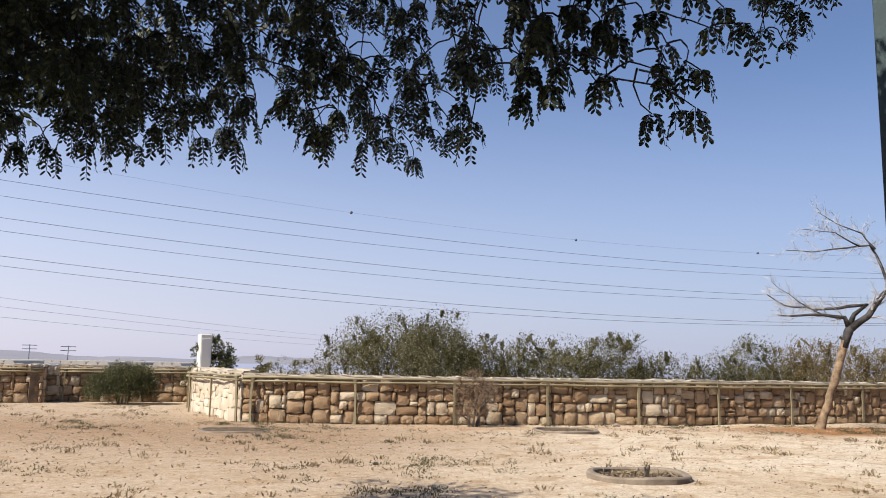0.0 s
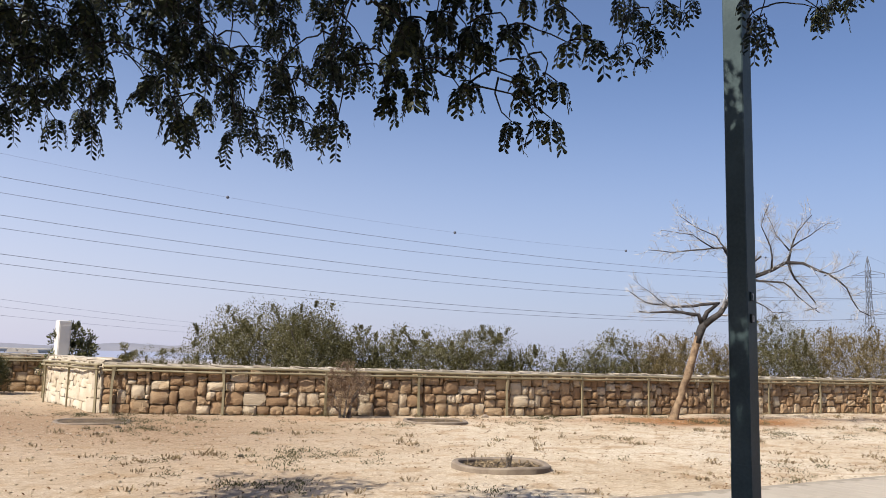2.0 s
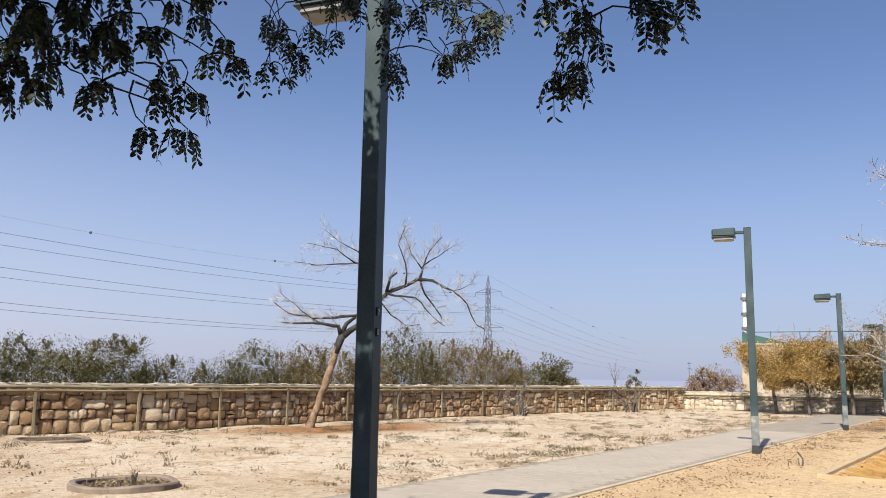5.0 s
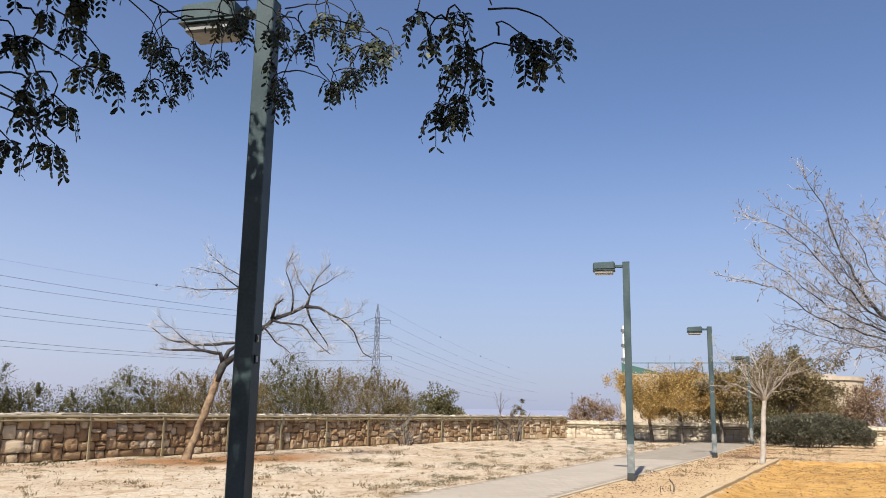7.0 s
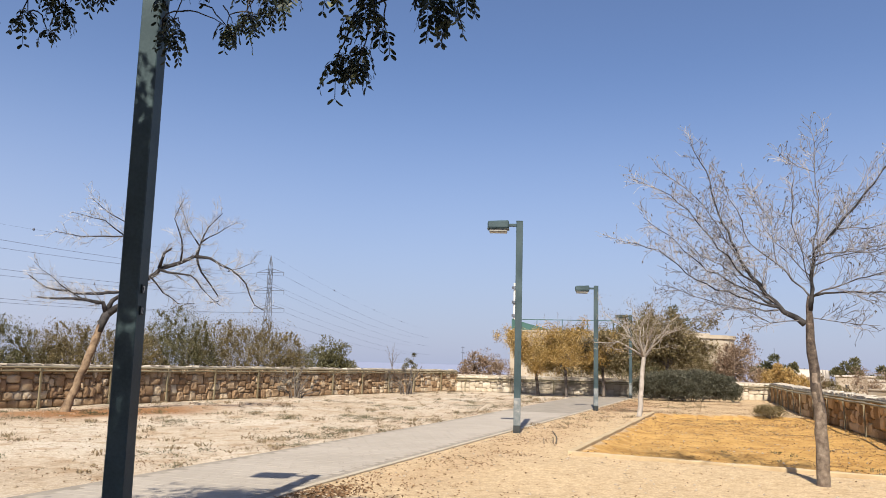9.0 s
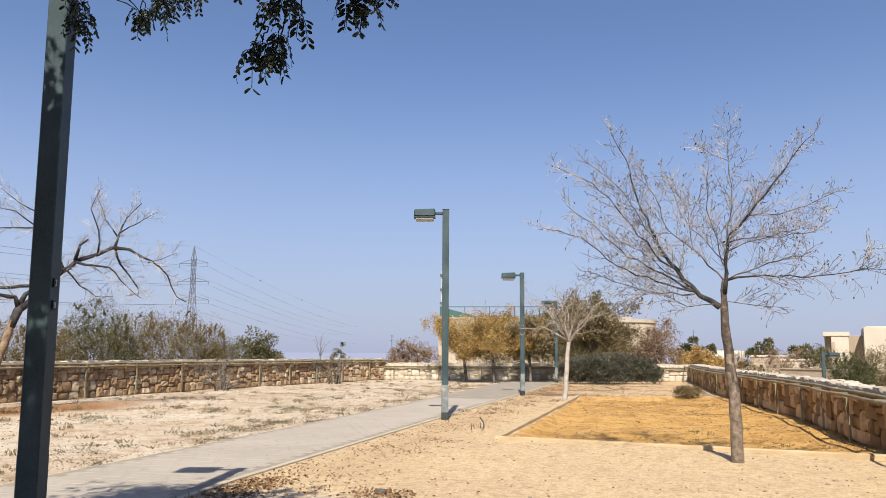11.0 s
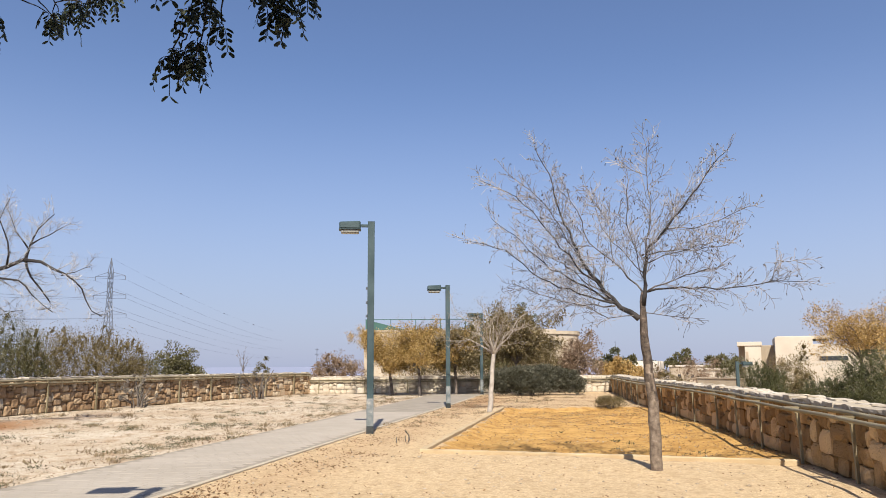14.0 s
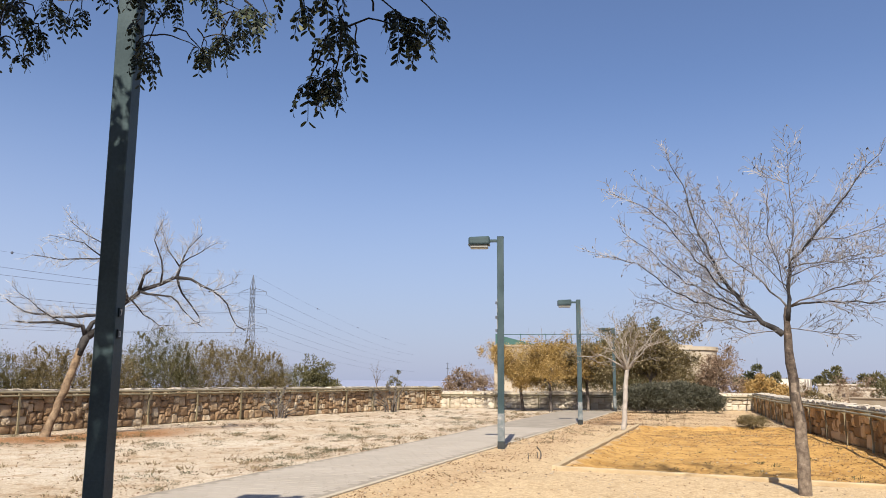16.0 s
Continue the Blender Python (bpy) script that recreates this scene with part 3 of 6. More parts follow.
WEST_A = [(-18.0, 31.4), (-12.0, 31.8), (-8.2, 32.1)]
WEST_B = [(-7.9, 33.1), (-3.0, 33.7)]
WEST_AB = [(-8.15, 32.1), (-8.5, 32.8), (-7.9, 33.1)]
RETURN = [(-3.0, 33.7), (-2.65, 27.4), (-1.8, 25.1), (-1.15, 22.85), (-0.9, 22.67)]
rubble_wall("wall_west", WEST_A, 1.3, 0.5, "tan rubble stone boundary wall", 1, 150, lo=9)
rubble_wall("wall_jog", WEST_AB, 1.3, 0.5, "shaded stone step in the wall line", 8, 40)
rubble_wall("wall_bay", WEST_B, 1.3, 0.5, "tan rubble stone wall of the recessed bay", 2, 150)
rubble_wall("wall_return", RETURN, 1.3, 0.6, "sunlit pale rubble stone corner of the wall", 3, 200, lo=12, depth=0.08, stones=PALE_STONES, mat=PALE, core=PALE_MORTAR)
rubble_wall("wall_north", NORTH, 1.2, 0.5, "long tan rubble stone boundary wall", 4, 300, lo=8)
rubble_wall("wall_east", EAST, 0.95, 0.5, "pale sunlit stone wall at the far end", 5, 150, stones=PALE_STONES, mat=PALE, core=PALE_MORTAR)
rubble_wall("wall_south", SOUTH, 0.98, 0.55, "rubble stone wall with its near face in shade", 6, 300, 0.11, 39, WARM_STONES, STONE_BOUNCE, None, 0.125)
handrail(WEST_A, "beige painted pipe handrail on posts before the stone wall", 2.6, 0.5, 1.2)
handrail(WEST_B, "beige painted pipe handrail on posts before the stone wall", 2.6, 0.2, 1.2)
handrail([(-2.8, 29.5), (-2.65, 27.4), (-1.8, 25.1), (-1.15, 22.85), (-0.9, 22.67)], "beige painted pipe handrail on bent posts round the wall corner", 2.35, 0.1, 1.2)
handrail(NORTH, "long beige painted pipe handrail on posts before the stone wall", 2.62, 0.3, 1.17)
handrail(EAST, "beige painted pipe handrail on posts before the far wall", 2.6, 0.6, 0.8)
handrail(SOUTH, "beige painted pipe handrail on flared posts beside the shaded wall", 2.5, 1.05, 0.93, 0.12, 1, 0.25, 0.045)


# ---- street lamps ----
def street_lamp(place, height, arm, label, band=None):
    """An octagonal steel pole with a short arm and a box lantern; arm: the heading of the lantern."""
    lamp = thing("street_lamp", place, label, "street lamp", "park lamps", math.pi / 2 - radians(arm))
    for nm, z0, z1, w, mat in (("pole", -0.4, height, 0.163, POLE_PAINT), ("base_collar", -0.3, 0.2, 0.171, POLE_BASE), ("worn_band", 0.2, 0.85, 0.167, band or POLE_WORN), ("cap", height, height + 0.012, 0.168, POLE_PAINT)):
        bm = bmesh.new()
        box(bm, (0, 0, (z0 + z1) / 2), (w, w, z1 - z0), bevel=0.008)
        part(nm, bm, mat, lamp)
    bm = bmesh.new()
    box(bm, (0.18, 0, height - 0.09), (0.2, 0.07, 0.07), bevel=0.01)
    part("arm", bm, POLE_PAINT, lamp)
    bm = bmesh.new()
    box(bm, (0.52, 0, height - 0.09), (0.52, 0.34, 0.2), bevel=0.03)
    for v in bm.verts:
        if v.co.z > height - 0.1 and v.co.x > 0.5:
            v.co.z -= 0.02
    head = part("lantern", bm, POLE_PAINT, lamp)
    bm = bmesh.new()
    box(bm, (0.52, 0, height - 0.235), (0.44, 0.28, 0.09), bevel=0.02)
    part("diffuser", bm, LAMP_GLASS, head, "pale lamp diffuser")
    bm = bmesh.new()
    box(bm, (0.52, 0, height - 0.192), (0.53, 0.35, 0.014))
    part("rim", bm, POLE_PAINT, head)
    bm = bmesh.new()
    box(bm, (0.0, -0.087, 0.75), (0.1, 0.01, 0.3), bevel=0.003)
    part("door", bm, POLE_PAINT, lamp)
    return lamp


NEAR_LAMP = (4.36, 5.37)
street_lamp((4.36, 5.37, 0), 5.1, -25, "blue-green painted steel street lamp in dappled tree shade", POLE_PAINT)
street_lamp((18.0, 8.45, 0), 5.1, -25, "blue-green painted street lamp beside the footpath")
street_lamp((29.63, 10.72, 0), 4.67, -25, "blue-green painted street lamp further along the footpath")
street_lamp((43.6, 13.85, 0), 4.5, -25, "blue-green painted street lamp before the hedge")


# ---- planting rings ----
def planting_ring(place, r, rise, label):
    ring = thing("planting_ring", place, label, "planting ring", "planting rings")
    bm = bmesh.new()
    n = 40
    prof = [(r, -0.2), (r, rise - 0.02), (r - 0.02, rise), (r - 0.09, rise), (r - 0.11, rise - 0.02), (r - 0.11, -0.2)]
    rows = []
    for i in range(n):
        a = 2 * math.pi * i / n
        k = 1 + 0.008 * math.sin(5 * a) + 0.006 * math.sin(9 * a)
        rows.append([bm.verts.new((math.cos(a) * x * k, math.sin(a) * x * k, z + (0.012 * math.sin(3 * a) if z > 0 else 0))) for x, z in prof])
    for i in range(n):
        a, b = rows[i], rows[(i + 1) % n]
        for k in range(len(prof) - 1):
            bm.faces.new((a[k], b[k], b[k + 1], a[k + 1]))
    part("rim", bm, CONCRETE, ring, smooth=False)
    bm = bmesh.new()
    bmesh.ops.create_circle(bm, cap_ends=True, segments=30, radius=r - 0.1, matrix=Matrix.Translation((0, 0, 0.022)))
    part("soil", bm, RING_SOIL, ring)
    return ring


RING_SOIL = material("dry_leaf_soil", (0.062, 0.0434, 0.0279), (0.136, 0.0961, 0.0558), (0.223, 0.167, 0.0992), 8, 45, 0.95, 0.9, bump_dist=0.03)
planting_ring((5.05, 11.45, 0), 0.73, 0.09, "weathered concrete planting ring with dry leaves inside")
planting_ring((-0.95, 19.9, 0), 0.8, 0.03, "sunken concrete planting ring level with the soil")
planting_ring((7.0, 19.85, 0), 0.82, 0.05, "sunken concrete planting ring near the wall")


# ---- pit edging ----
def edging(a, b, label):
    a, b = Vector(a), Vector(b)
    e = thing("edging", (a + b) / 2, label, "edging", "sand pit edging", math.atan2(b.y - a.y, b.x - a.x))
    bm = bmesh.new()
    box(bm, (0, 0, -0.09), ((b - a).length, 0.13, 0.32), bevel=0.012)
    bmesh.ops.subdivide_edges(bm, edges=[x for x in bm.edges if x.calc_length() > 2], cuts=24)
    rng = random.Random(3)
    for v in bm.verts:
        v.co.z += rng.uniform(-0.008, 0.008)
        v.co.y += rng.uniform(-0.008, 0.008)
    part("kerb_board", bm, EDGING, e)


edging((14.62, 5.75, 0), (30.3, 8.75, 0), "long tan concrete edging of the sand pit")
edging((14.62, 5.7, 0), (14.8, -0.75, 0), "tan concrete edging half buried in sand")


# ---- plants ----
def leaf_mesh(name, mat, at, way, length, width, rng, oblong=False, flat=None):
    """Many small leaves in one mesh: places, directions and sizes as arrays."""
    at, way = np.asarray(at, float), np.asarray(way, float)
    n = len(at)
    way = way / (np.linalg.norm(way, axis=1, keepdims=True) + 1e-9)
    side = np.cross(way, rng.normal(size=(n, 3)))
    if flat is not None:
        side = np.asarray(flat, float)
        side = side - way * (side * way).sum(1, keepdims=True)
    side /= np.linalg.norm(side, axis=1, keepdims=True) + 1e-9
    ln = (np.broadcast_to(length, n) * rng.uniform(0.7, 1.25, n))[:, None]
    wd = (np.broadcast_to(width, n) * rng.uniform(0.75, 1.2, n))[:, None]
    if oblong:
        shape = [(0, 0), (0.25, 0.42), (0.75, 0.5), (1, 0.22), (1, -0.22), (0.75, -0.5), (0.25, -0.42)]
    else:
        shape = [(0, 0), (0.45, 0.5), (1, 0), (0.45, -0.5)]
    bend = np.cross(way, side) * ln * 0.12
    vs = [at + way * ln * a + side * wd * b + bend * (a * (1 - a) * 4) for a, b in shape]
    k = len(shape)
    co = np.stack(vs, 1).reshape(-1, 3)
    me = raw_mesh(name, co, np.arange(n * k).reshape(n, k))
    me.materials.append(mat)
    return me


def leaves(name, parent, mesh, label=""):
    ob = new(name, mesh)
    ob.parent = parent
    if label:
        ob["label"] = label
    return ob


def bush(name, place, w, h, seed, mat, label, n=3500, leaf=0.09, depth=None, category="shrub", group="", stems=7, bark=None, shoots=0.35, floor=0.05, ragged=0.3):
    """An uneven shrub: stems, clumps of small leaves and upright shoots."""
    rng, pr = np.random.RandomState(seed), random.Random(seed)
    depth = depth or w * 0.7
    plant = thing(name, place, label, category, group)
    n, leaf = (int(n * 7.5), leaf * 0.58) if leaf < 0.115 else (int(n * 2.4), leaf)
    k = max(8, int(n / 130))
    ang = rng.uniform(0, 2 * np.pi, k)
    rad = np.sqrt(rng.uniform(0, 1, k))
    top = 1.04 * h * (1 - 0.36 * rad ** 4) * (1 - ragged * rng.uniform(0, 1, k) ** 2)
    cz = floor * h + (top - floor * h) * rng.uniform(0.05, 1, k) ** 0.5
    centre = np.stack([np.cos(ang) * rad * w / 2, np.sin(ang) * rad * depth / 2, cz], 1)
    size = rng.uniform(0.5, 1.2, k) * min(w, h) * 0.08 + 0.09
    at, way = [], []
    per = int(n * (1 - shoots) / k)
    for c, s in zip(centre, size):
        g = rng.normal(size=(per, 3))
        g *= (rng.uniform(0.15, 1, (per, 1)) ** 0.45) / np.linalg.norm(g, axis=1, keepdims=True)
        p = c + g * s * 1.45 * np.array([1, 1, 0.85])
        at.append(p)
        way.append(g + rng.normal(size=(per, 3)) * 0.5 + np.array([0, 0, 0.5]))
    vs, fs = [], []
    ns = max(6, k // 2)
    per = max(6, int(n * shoots / ns))
    for i in range(ns):
        c = centre[rng.randint(k)]
        d = np.array([rng.normal() * 0.45, rng.normal() * 0.45, 1.0])
        ln = rng.uniform(0.14, 0.36) * min(0.9, h * 0.3)
        t = rng.uniform(0, 1, per)[:, None]
        p = c + d * ln * t + rng.normal(size=(per, 3)) * 0.022
        p[:, 2] = np.minimum(p[:, 2], h * 1.05)
        at.append(p)
        way.append(np.broadcast_to(d, (per, 3)) + rng.normal(size=(per, 3)) * 0.7)
        tube(vs, fs, [tuple(c - d * ln * 0.4), tuple(c + d * ln)], [0.005, 0.002], 3, False)
    leaves("foliage", plant, leaf_mesh("foliage", mat, np.concatenate(at), np.concatenate(way), leaf, leaf * 0.42, rng))
    mesh_part("twigwork", vs, fs, bark or BARK_GREY, plant)["kind"] = "stuff"
    for i in range(stems):
        c = centre[rng.randint(k)]
        a = (pr.uniform(-0.06, 0.06) * w, pr.uniform(-0.06, 0.06) * w, -0.9)
        path = rope([a, (c[0] * 0.4, c[1] * 0.4, c[2] * 0.5), tuple(c)], 0.4, 0.04, pr)
        vs, fs = [], []
        tube(vs, fs, path, [0.045 * (1 - 0.8 * j / len(path)) for j in range(len(path))], 5)
        mesh_part("stem", vs, fs, bark or BARK_GREY, plant)
    return plant


def twigs(vs, fs, path, r0, r1, rng, every, reach, level, rise=0.3, tips=None, thin=0.005, sides=5, spread=1.0, fine=None):
    """A limb along a path with twigs that fork again, level by level."""
    n = len(path)
    tube(vs, fs, path, [r0 + (r1 - r0) * (i / max(1, n - 1)) ** 0.55 for i in range(n)], sides)
    if level == 0:
        if tips is not None:
            tips.append((path[-1], path[-1] - path[-2]))
        return
    length = sum((b - a).length for a, b in zip(path[:-1], path[1:]))
    count = max(2, int(length / every))
    for i in range(count):
        t = (i + rng.uniform(0.2, 0.9)) / count
        if t < 0.12 and level > 1:
            continue
        f = t * (n - 1)
        j = min(int(f), n - 2)
        p = path[j].lerp(path[j + 1], f - j)
        d = (path[j + 1] - path[j]).normalized()
        q = Vector((rng.gauss(0, 1), rng.gauss(0, 1), rng.gauss(0, 1)))
        q = (q - d * q.dot(d)).normalized()
        w = (d * rng.uniform(0.5, 1.0) + q * rng.uniform(0.5, 1.0) * spread + Vector((0, 0, rise))).normalized()
        ln = reach * rng.uniform(0.45, 1.1) * (1.1 - 0.5 * t)
        r = max(thin, (r0 + (r1 - r0) * t) * 0.34)
        pts, m = [p], 4
        for k in range(m):
            w = (w + Vector((rng.gauss(0, 0.22), rng.gauss(0, 0.22), rng.gauss(0, 0.18) + rise * 0.12))).normalized()
            pts.append(pts[-1] + w * ln / m)
        v2, f2 = fine or (vs, fs)
        twigs(v2, f2, pts, r, thin * 0.7, rng, every * 0.55, reach * 0.45, level - 1, rise, tips, thin, 4 if level > 1 else 3, spread)


def dead_tree():
    """The leaning dead tree before the wall: stripped trunk, grey limbs, silver twigs."""
    base = Vector((14.7, 20.75, 0))
    tree = thing("dead_tree", base, "leaning dead tree with stripped brown trunk and silver twigs", "tree")
    rt, bk = Vector((0.815, -0.579, 0)), Vector((0.579, 0.815, 0))

    def at(u, v, d=0.0):
        return rt * u + bk * d + Vector((0, 0, v * 0.97))
    rng = random.Random(11)
    vs, fs = [], []
    trunk = [at(-0.02, -0.3), at(0.02, 0.08), at(0.18, 0.55), at(0.38, 1.2), at(0.58, 1.9), at(0.74, 2.5), at(0.88, 2.9)]
    tube(vs, fs, rope(trunk[:6], 0.16, 0.012, rng), [0.22, 0.17, 0.14] + [0.118, 0.108, 0.112, 0.104, 0.108, 0.1, 0.104] * 5, 12)
    mesh_part("trunk", vs, fs, BARK_WARM, tree, "stripped reddish brown trunk", smooth=True)
    vs, fs = [], []
    tube(vs, fs, [at(0.7, 2.3), at(0.75, 2.5), at(0.83, 2.75), at(0.9, 2.92)], [0.1, 0.108, 0.125, 0.1], 12)
    mesh_part("crotch", vs, fs, BARK_DEAD, tree, "dark weathered fork", smooth=True)
    low = [
        ([at(0.85, 2.85), at(0.75, 3.15, -0.1), at(0.25, 3.22, -0.2), at(-0.45, 3.2, -0.3), at(-0.95, 3.22, -0.2)], 0.085, 0.03),
        ([at(0.85, 2.9), at(1.0, 3.25, 0.1), at(1.33, 3.52, 0.1), at(0.9, 3.5, 0.3), at(0.0, 3.42, 0.4), at(-0.75, 3.55, 0.5), at(-1.25, 3.9, 0.5)], 0.09, 0.02),
        ([at(0.9, 2.85), at(1.35, 3.2), at(1.7, 3.75, 0.1), at(2.25, 4.3, 0.1), at(2.8, 4.52), at(3.25, 4.78)], 0.12, 0.07),
        ([at(3.2, 4.75), at(3.62, 4.7, -0.2), at(4.25, 4.35, -0.4), at(4.7, 3.95, -0.4), at(4.97, 3.3, -0.5), at(5.25, 3.15, -0.5)], 0.06, 0.018),
        ([at(3.25, 4.78), at(3.45, 4.3, 0.3), at(3.75, 3.95, 0.4), at(4.02, 3.6, 0.5), at(4.05, 3.42, 0.5), at(3.8, 3.36, 0.5)], 0.05, 0.02),
    ]
    high = [
        ([at(3.25, 4.78), at(3.35, 5.15, 0.1), at(3.55, 5.7, 0.2), at(3.95, 6.2, 0.1)], 0.05, 0.015),
        ([at(2.2, 4.3), at(2.3, 4.75, -0.2), at(2.5, 4.92, -0.2)], 0.06, 0.04),
        ([at(2.25, 4.25), at(2.65, 4.15, -0.3), at(3.05, 4.1, -0.5), at(3.5, 3.55, -0.8), at(3.9, 3.2, -0.9)], 0.05, 0.015),
        ([at(1.9, 4.0), at(1.75, 4.6, 0.2), at(1.5, 5.25, 0.3), at(0.95, 5.22, 0.4), at(0.0, 5.15, 0.5), at(-0.7, 5.25, 0.6)], 0.06, 0.015),
        ([at(1.6, 5.1), at(1.3, 5.6, 0.2), at(0.7, 5.9, 0.2), at(0.2, 6.3, 0.2)], 0.035, 0.01),
    ]
    thin = [
        ([at(2.8, 4.55), at(2.75, 5.2, -0.3), at(2.5, 5.8, -0.4), at(2.7, 6.4, -0.5)], 0.04, 0.012),
        ([at(3.3, 5.1), at(3.0, 5.6, 0.3), at(2.75, 6.3, 0.4)], 0.03, 0.008),
        ([at(3.35, 5.2), at(3.8, 5.5, -0.2), at(4.35, 5.9, -0.3)], 0.03, 0.008),
        ([at(1.2, 5.2), at(0.6, 5.6, -0.2), at(-0.3, 5.75, -0.2)], 0.028, 0.008),
        ([at(0.2, 3.25), at(-0.4, 3.6, -0.4), at(-1.1, 4.2, -0.5)], 0.025, 0.008),
        ([at(4.2, 4.35), at(4.6, 4.5, 0.3), at(5.1, 4.75, 0.4)], 0.022, 0.008),
        ([at(2.0, 4.0), at(2.4, 3.6, 0.5), at(2.9, 3.3, 0.8), at(3.4, 3.35, 1.0)], 0.035, 0.01),
    ]
    limbs = low + high + thin
    tw_v, tw_f = [], []
    for pts, r0, r1 in limbs:
        v2, f2 = [], []
        twigs(v2, f2, rope(pts, 0.25, 0.03, rng), r0 * 0.95, r1 * 0.7, rng, 0.105, 0.75, 2, 0.2, None, 0.0045, 7, 1.0, (tw_v, tw_f))
        mesh_part("limb", v2, f2, BARK_DEAD, tree, smooth=True)
    mesh_part("twigwork", tw_v, tw_f, SILVER, tree, "fine silver-grey twigs")["kind"] = "stuff"


def bare_tree():
    """The small leafless tree at the corner of the sand pit."""
    base = Vector((13.28, 1.345, 0))
    tree = thing("bare_tree", base, "small leafless tree with dark limbs and fine silver twigs", "tree")
    rt, bk = Vector((0.09, -0.996, 0)), Vector((0.996, 0.09, 0))

    def at(u, v, d=0.0):
        return rt * u + bk * d + Vector((0, 0, v))
    rng = random.Random(5)
    vs, fs = [], []
    stem = rope([at(0.0, -0.3), at(0.0, 0.05), at(0.0, 0.6), at(-0.03, 1.2), at(-0.10, 1.9), at(-0.11, 2.3), at(-0.11, 2.74)], 0.14, 0.01, rng)
    girth = [0.15, 0.115, 0.095] + [0.091 - 0.0022 * i + 0.004 * (i % 2) for i in range(30)]
    girth = girth[:len(stem)]
    for i, k in enumerate((0.95, 0.88, 0.78, 0.64, 0.46)):
        girth[i - 5] *= k
    tube(vs, fs, stem, girth, 12)
    trunk = mesh_part("trunk", vs, fs, BARK_FOOT, tree, "pale flaking lower trunk, dark rough bark above", smooth=True)
    trunk.data.materials.append(BARK_TREE)
    for f in trunk.data.polygons:
        f.material_index = int(rng.random() < (f.center.z - 0.7) / 1.1)
    # points right and up from the foot, thickness, depth of the tip
    left = [
        ([(-0.22, 2.33), (-0.51, 2.51), (-0.77, 2.8), (-1.14, 3.38), (-1.46, 4.18), (-1.65, 4.97), (-1.91, 5.53)], 0.066, 0.3),
        ([(-0.77, 2.8), (-1.2, 3.25), (-1.65, 3.86), (-2.12, 4.44), (-2.68, 4.73)], 0.026, -0.5),
        ([(-0.59, 2.58), (-1.09, 2.91), (-1.67, 3.23), (-2.28, 3.89), (-2.76, 4.28)], 0.027, 0.6),
        ([(-0.64, 2.59), (-1.17, 2.75), (-1.75, 3.01), (-2.28, 3.49), (-2.81, 3.62)], 0.025, -0.8),
        ([(-0.59, 2.54), (-1.14, 2.58), (-1.83, 2.8), (-2.44, 3.07)], 0.02, 0.9),
        ([(-1.14, 3.38), (-1.57, 4.13), (-1.96, 4.65), (-2.33, 4.97)], 0.017, 0.2),
    ]
    crown = [
        ([(-0.15, 2.54), (-0.11, 3.07), (-0.06, 3.49), (0.26, 3.81), (0.52, 4.13), (0.89, 4.65), (1.24, 5.05)], 0.06, -0.2),
        ([(-0.07, 3.44), (0.02, 4.13), (-0.01, 4.76), (-0.03, 5.45)], 0.018, 0.15),
        ([(-0.01, 4.76), (-0.24, 4.87), (-0.43, 5.03)], 0.008, 0.0),
        ([(-0.14, 2.75), (0.47, 2.83), (1.0, 2.78), (1.47, 2.83), (1.85, 2.91), (2.37, 2.88)], 0.026, 0.25),
        ([(1.82, 2.91), (1.92, 3.23), (2.24, 3.25)], 0.009, 0.2),
        ([(-0.11, 2.75), (0.52, 2.99), (1.08, 3.09)], 0.022, -0.7),
    ]
    right = [
        ([(0.26, 3.81), (0.68, 3.78), (1.1, 3.89), (1.47, 4.05)], 0.015, -0.4),
        ([(-0.07, 3.38), (0.47, 3.49), (0.89, 3.6), (1.26, 3.7)], 0.017, 0.7),
        ([(-0.14, 2.75), (-0.59, 3.28), (-0.96, 3.6), (-1.12, 4.13), (-1.33, 4.6)], 0.022, -0.6),
        ([(-0.59, 3.28), (-0.67, 3.97), (-0.96, 4.71)], 0.011, 0.8),
        ([(-0.11, 2.96), (-0.35, 3.86), (-0.27, 4.5)], 0.012, -0.9),
        ([(-0.17, 2.43), (0.26, 2.37), (0.55, 2.33)], 0.011, 0.4),
    ]
    inner = [
        ([(0.05, 3.6), (0.39, 4.07), (0.73, 4.87)], 0.013, 0.6),
        ([(-0.27, 2.38), (-0.69, 2.33), (-1.17, 2.54), (-1.44, 2.43)], 0.012, -0.6),
        ([(-0.09, 3.23), (0.21, 3.33), (0.68, 3.33), (1.16, 3.38)], 0.014, -1.0),
        ([(-0.77, 2.8), (-1.17, 3.07), (-1.49, 3.38), (-1.86, 3.6), (-2.28, 3.97)], 0.015, 1.1),
        ([(-0.11, 3.07), (-0.43, 3.49), (-0.8, 3.97), (-1.09, 4.87)], 0.014, 1.0),
    ]
    limbs = left + crown + right + inner
    pods_at, tw_v, tw_f = [], [], []
    for pts, r, d in limbs:
        m = len(pts) - 1
        path = rope([at(u * 0.98 + 0.04, v if v < 2.5 else 2.5 + (v - 2.5) * 0.94, d * (i / m)) for i, (u, v) in enumerate(pts)], 0.16, 0.03, rng)
        v2, f2, tips = [], [], []
        twigs(v2, f2, path, r * 0.8, 0.0045, rng, 0.085, 0.62, 2, 0.16, tips, 0.0042, 7, 0.9, (tw_v, tw_f))
        mesh_part("limb", v2, f2, BARK_DEAD if r > 0.024 else BARK_LIMB, tree, smooth=True)
        pods_at += tips
    mesh_part("twigwork", tw_v, tw_f, TWIG, tree, "fine silver-grey twigs")["kind"] = "stuff"
    rs = np.random.RandomState(3)
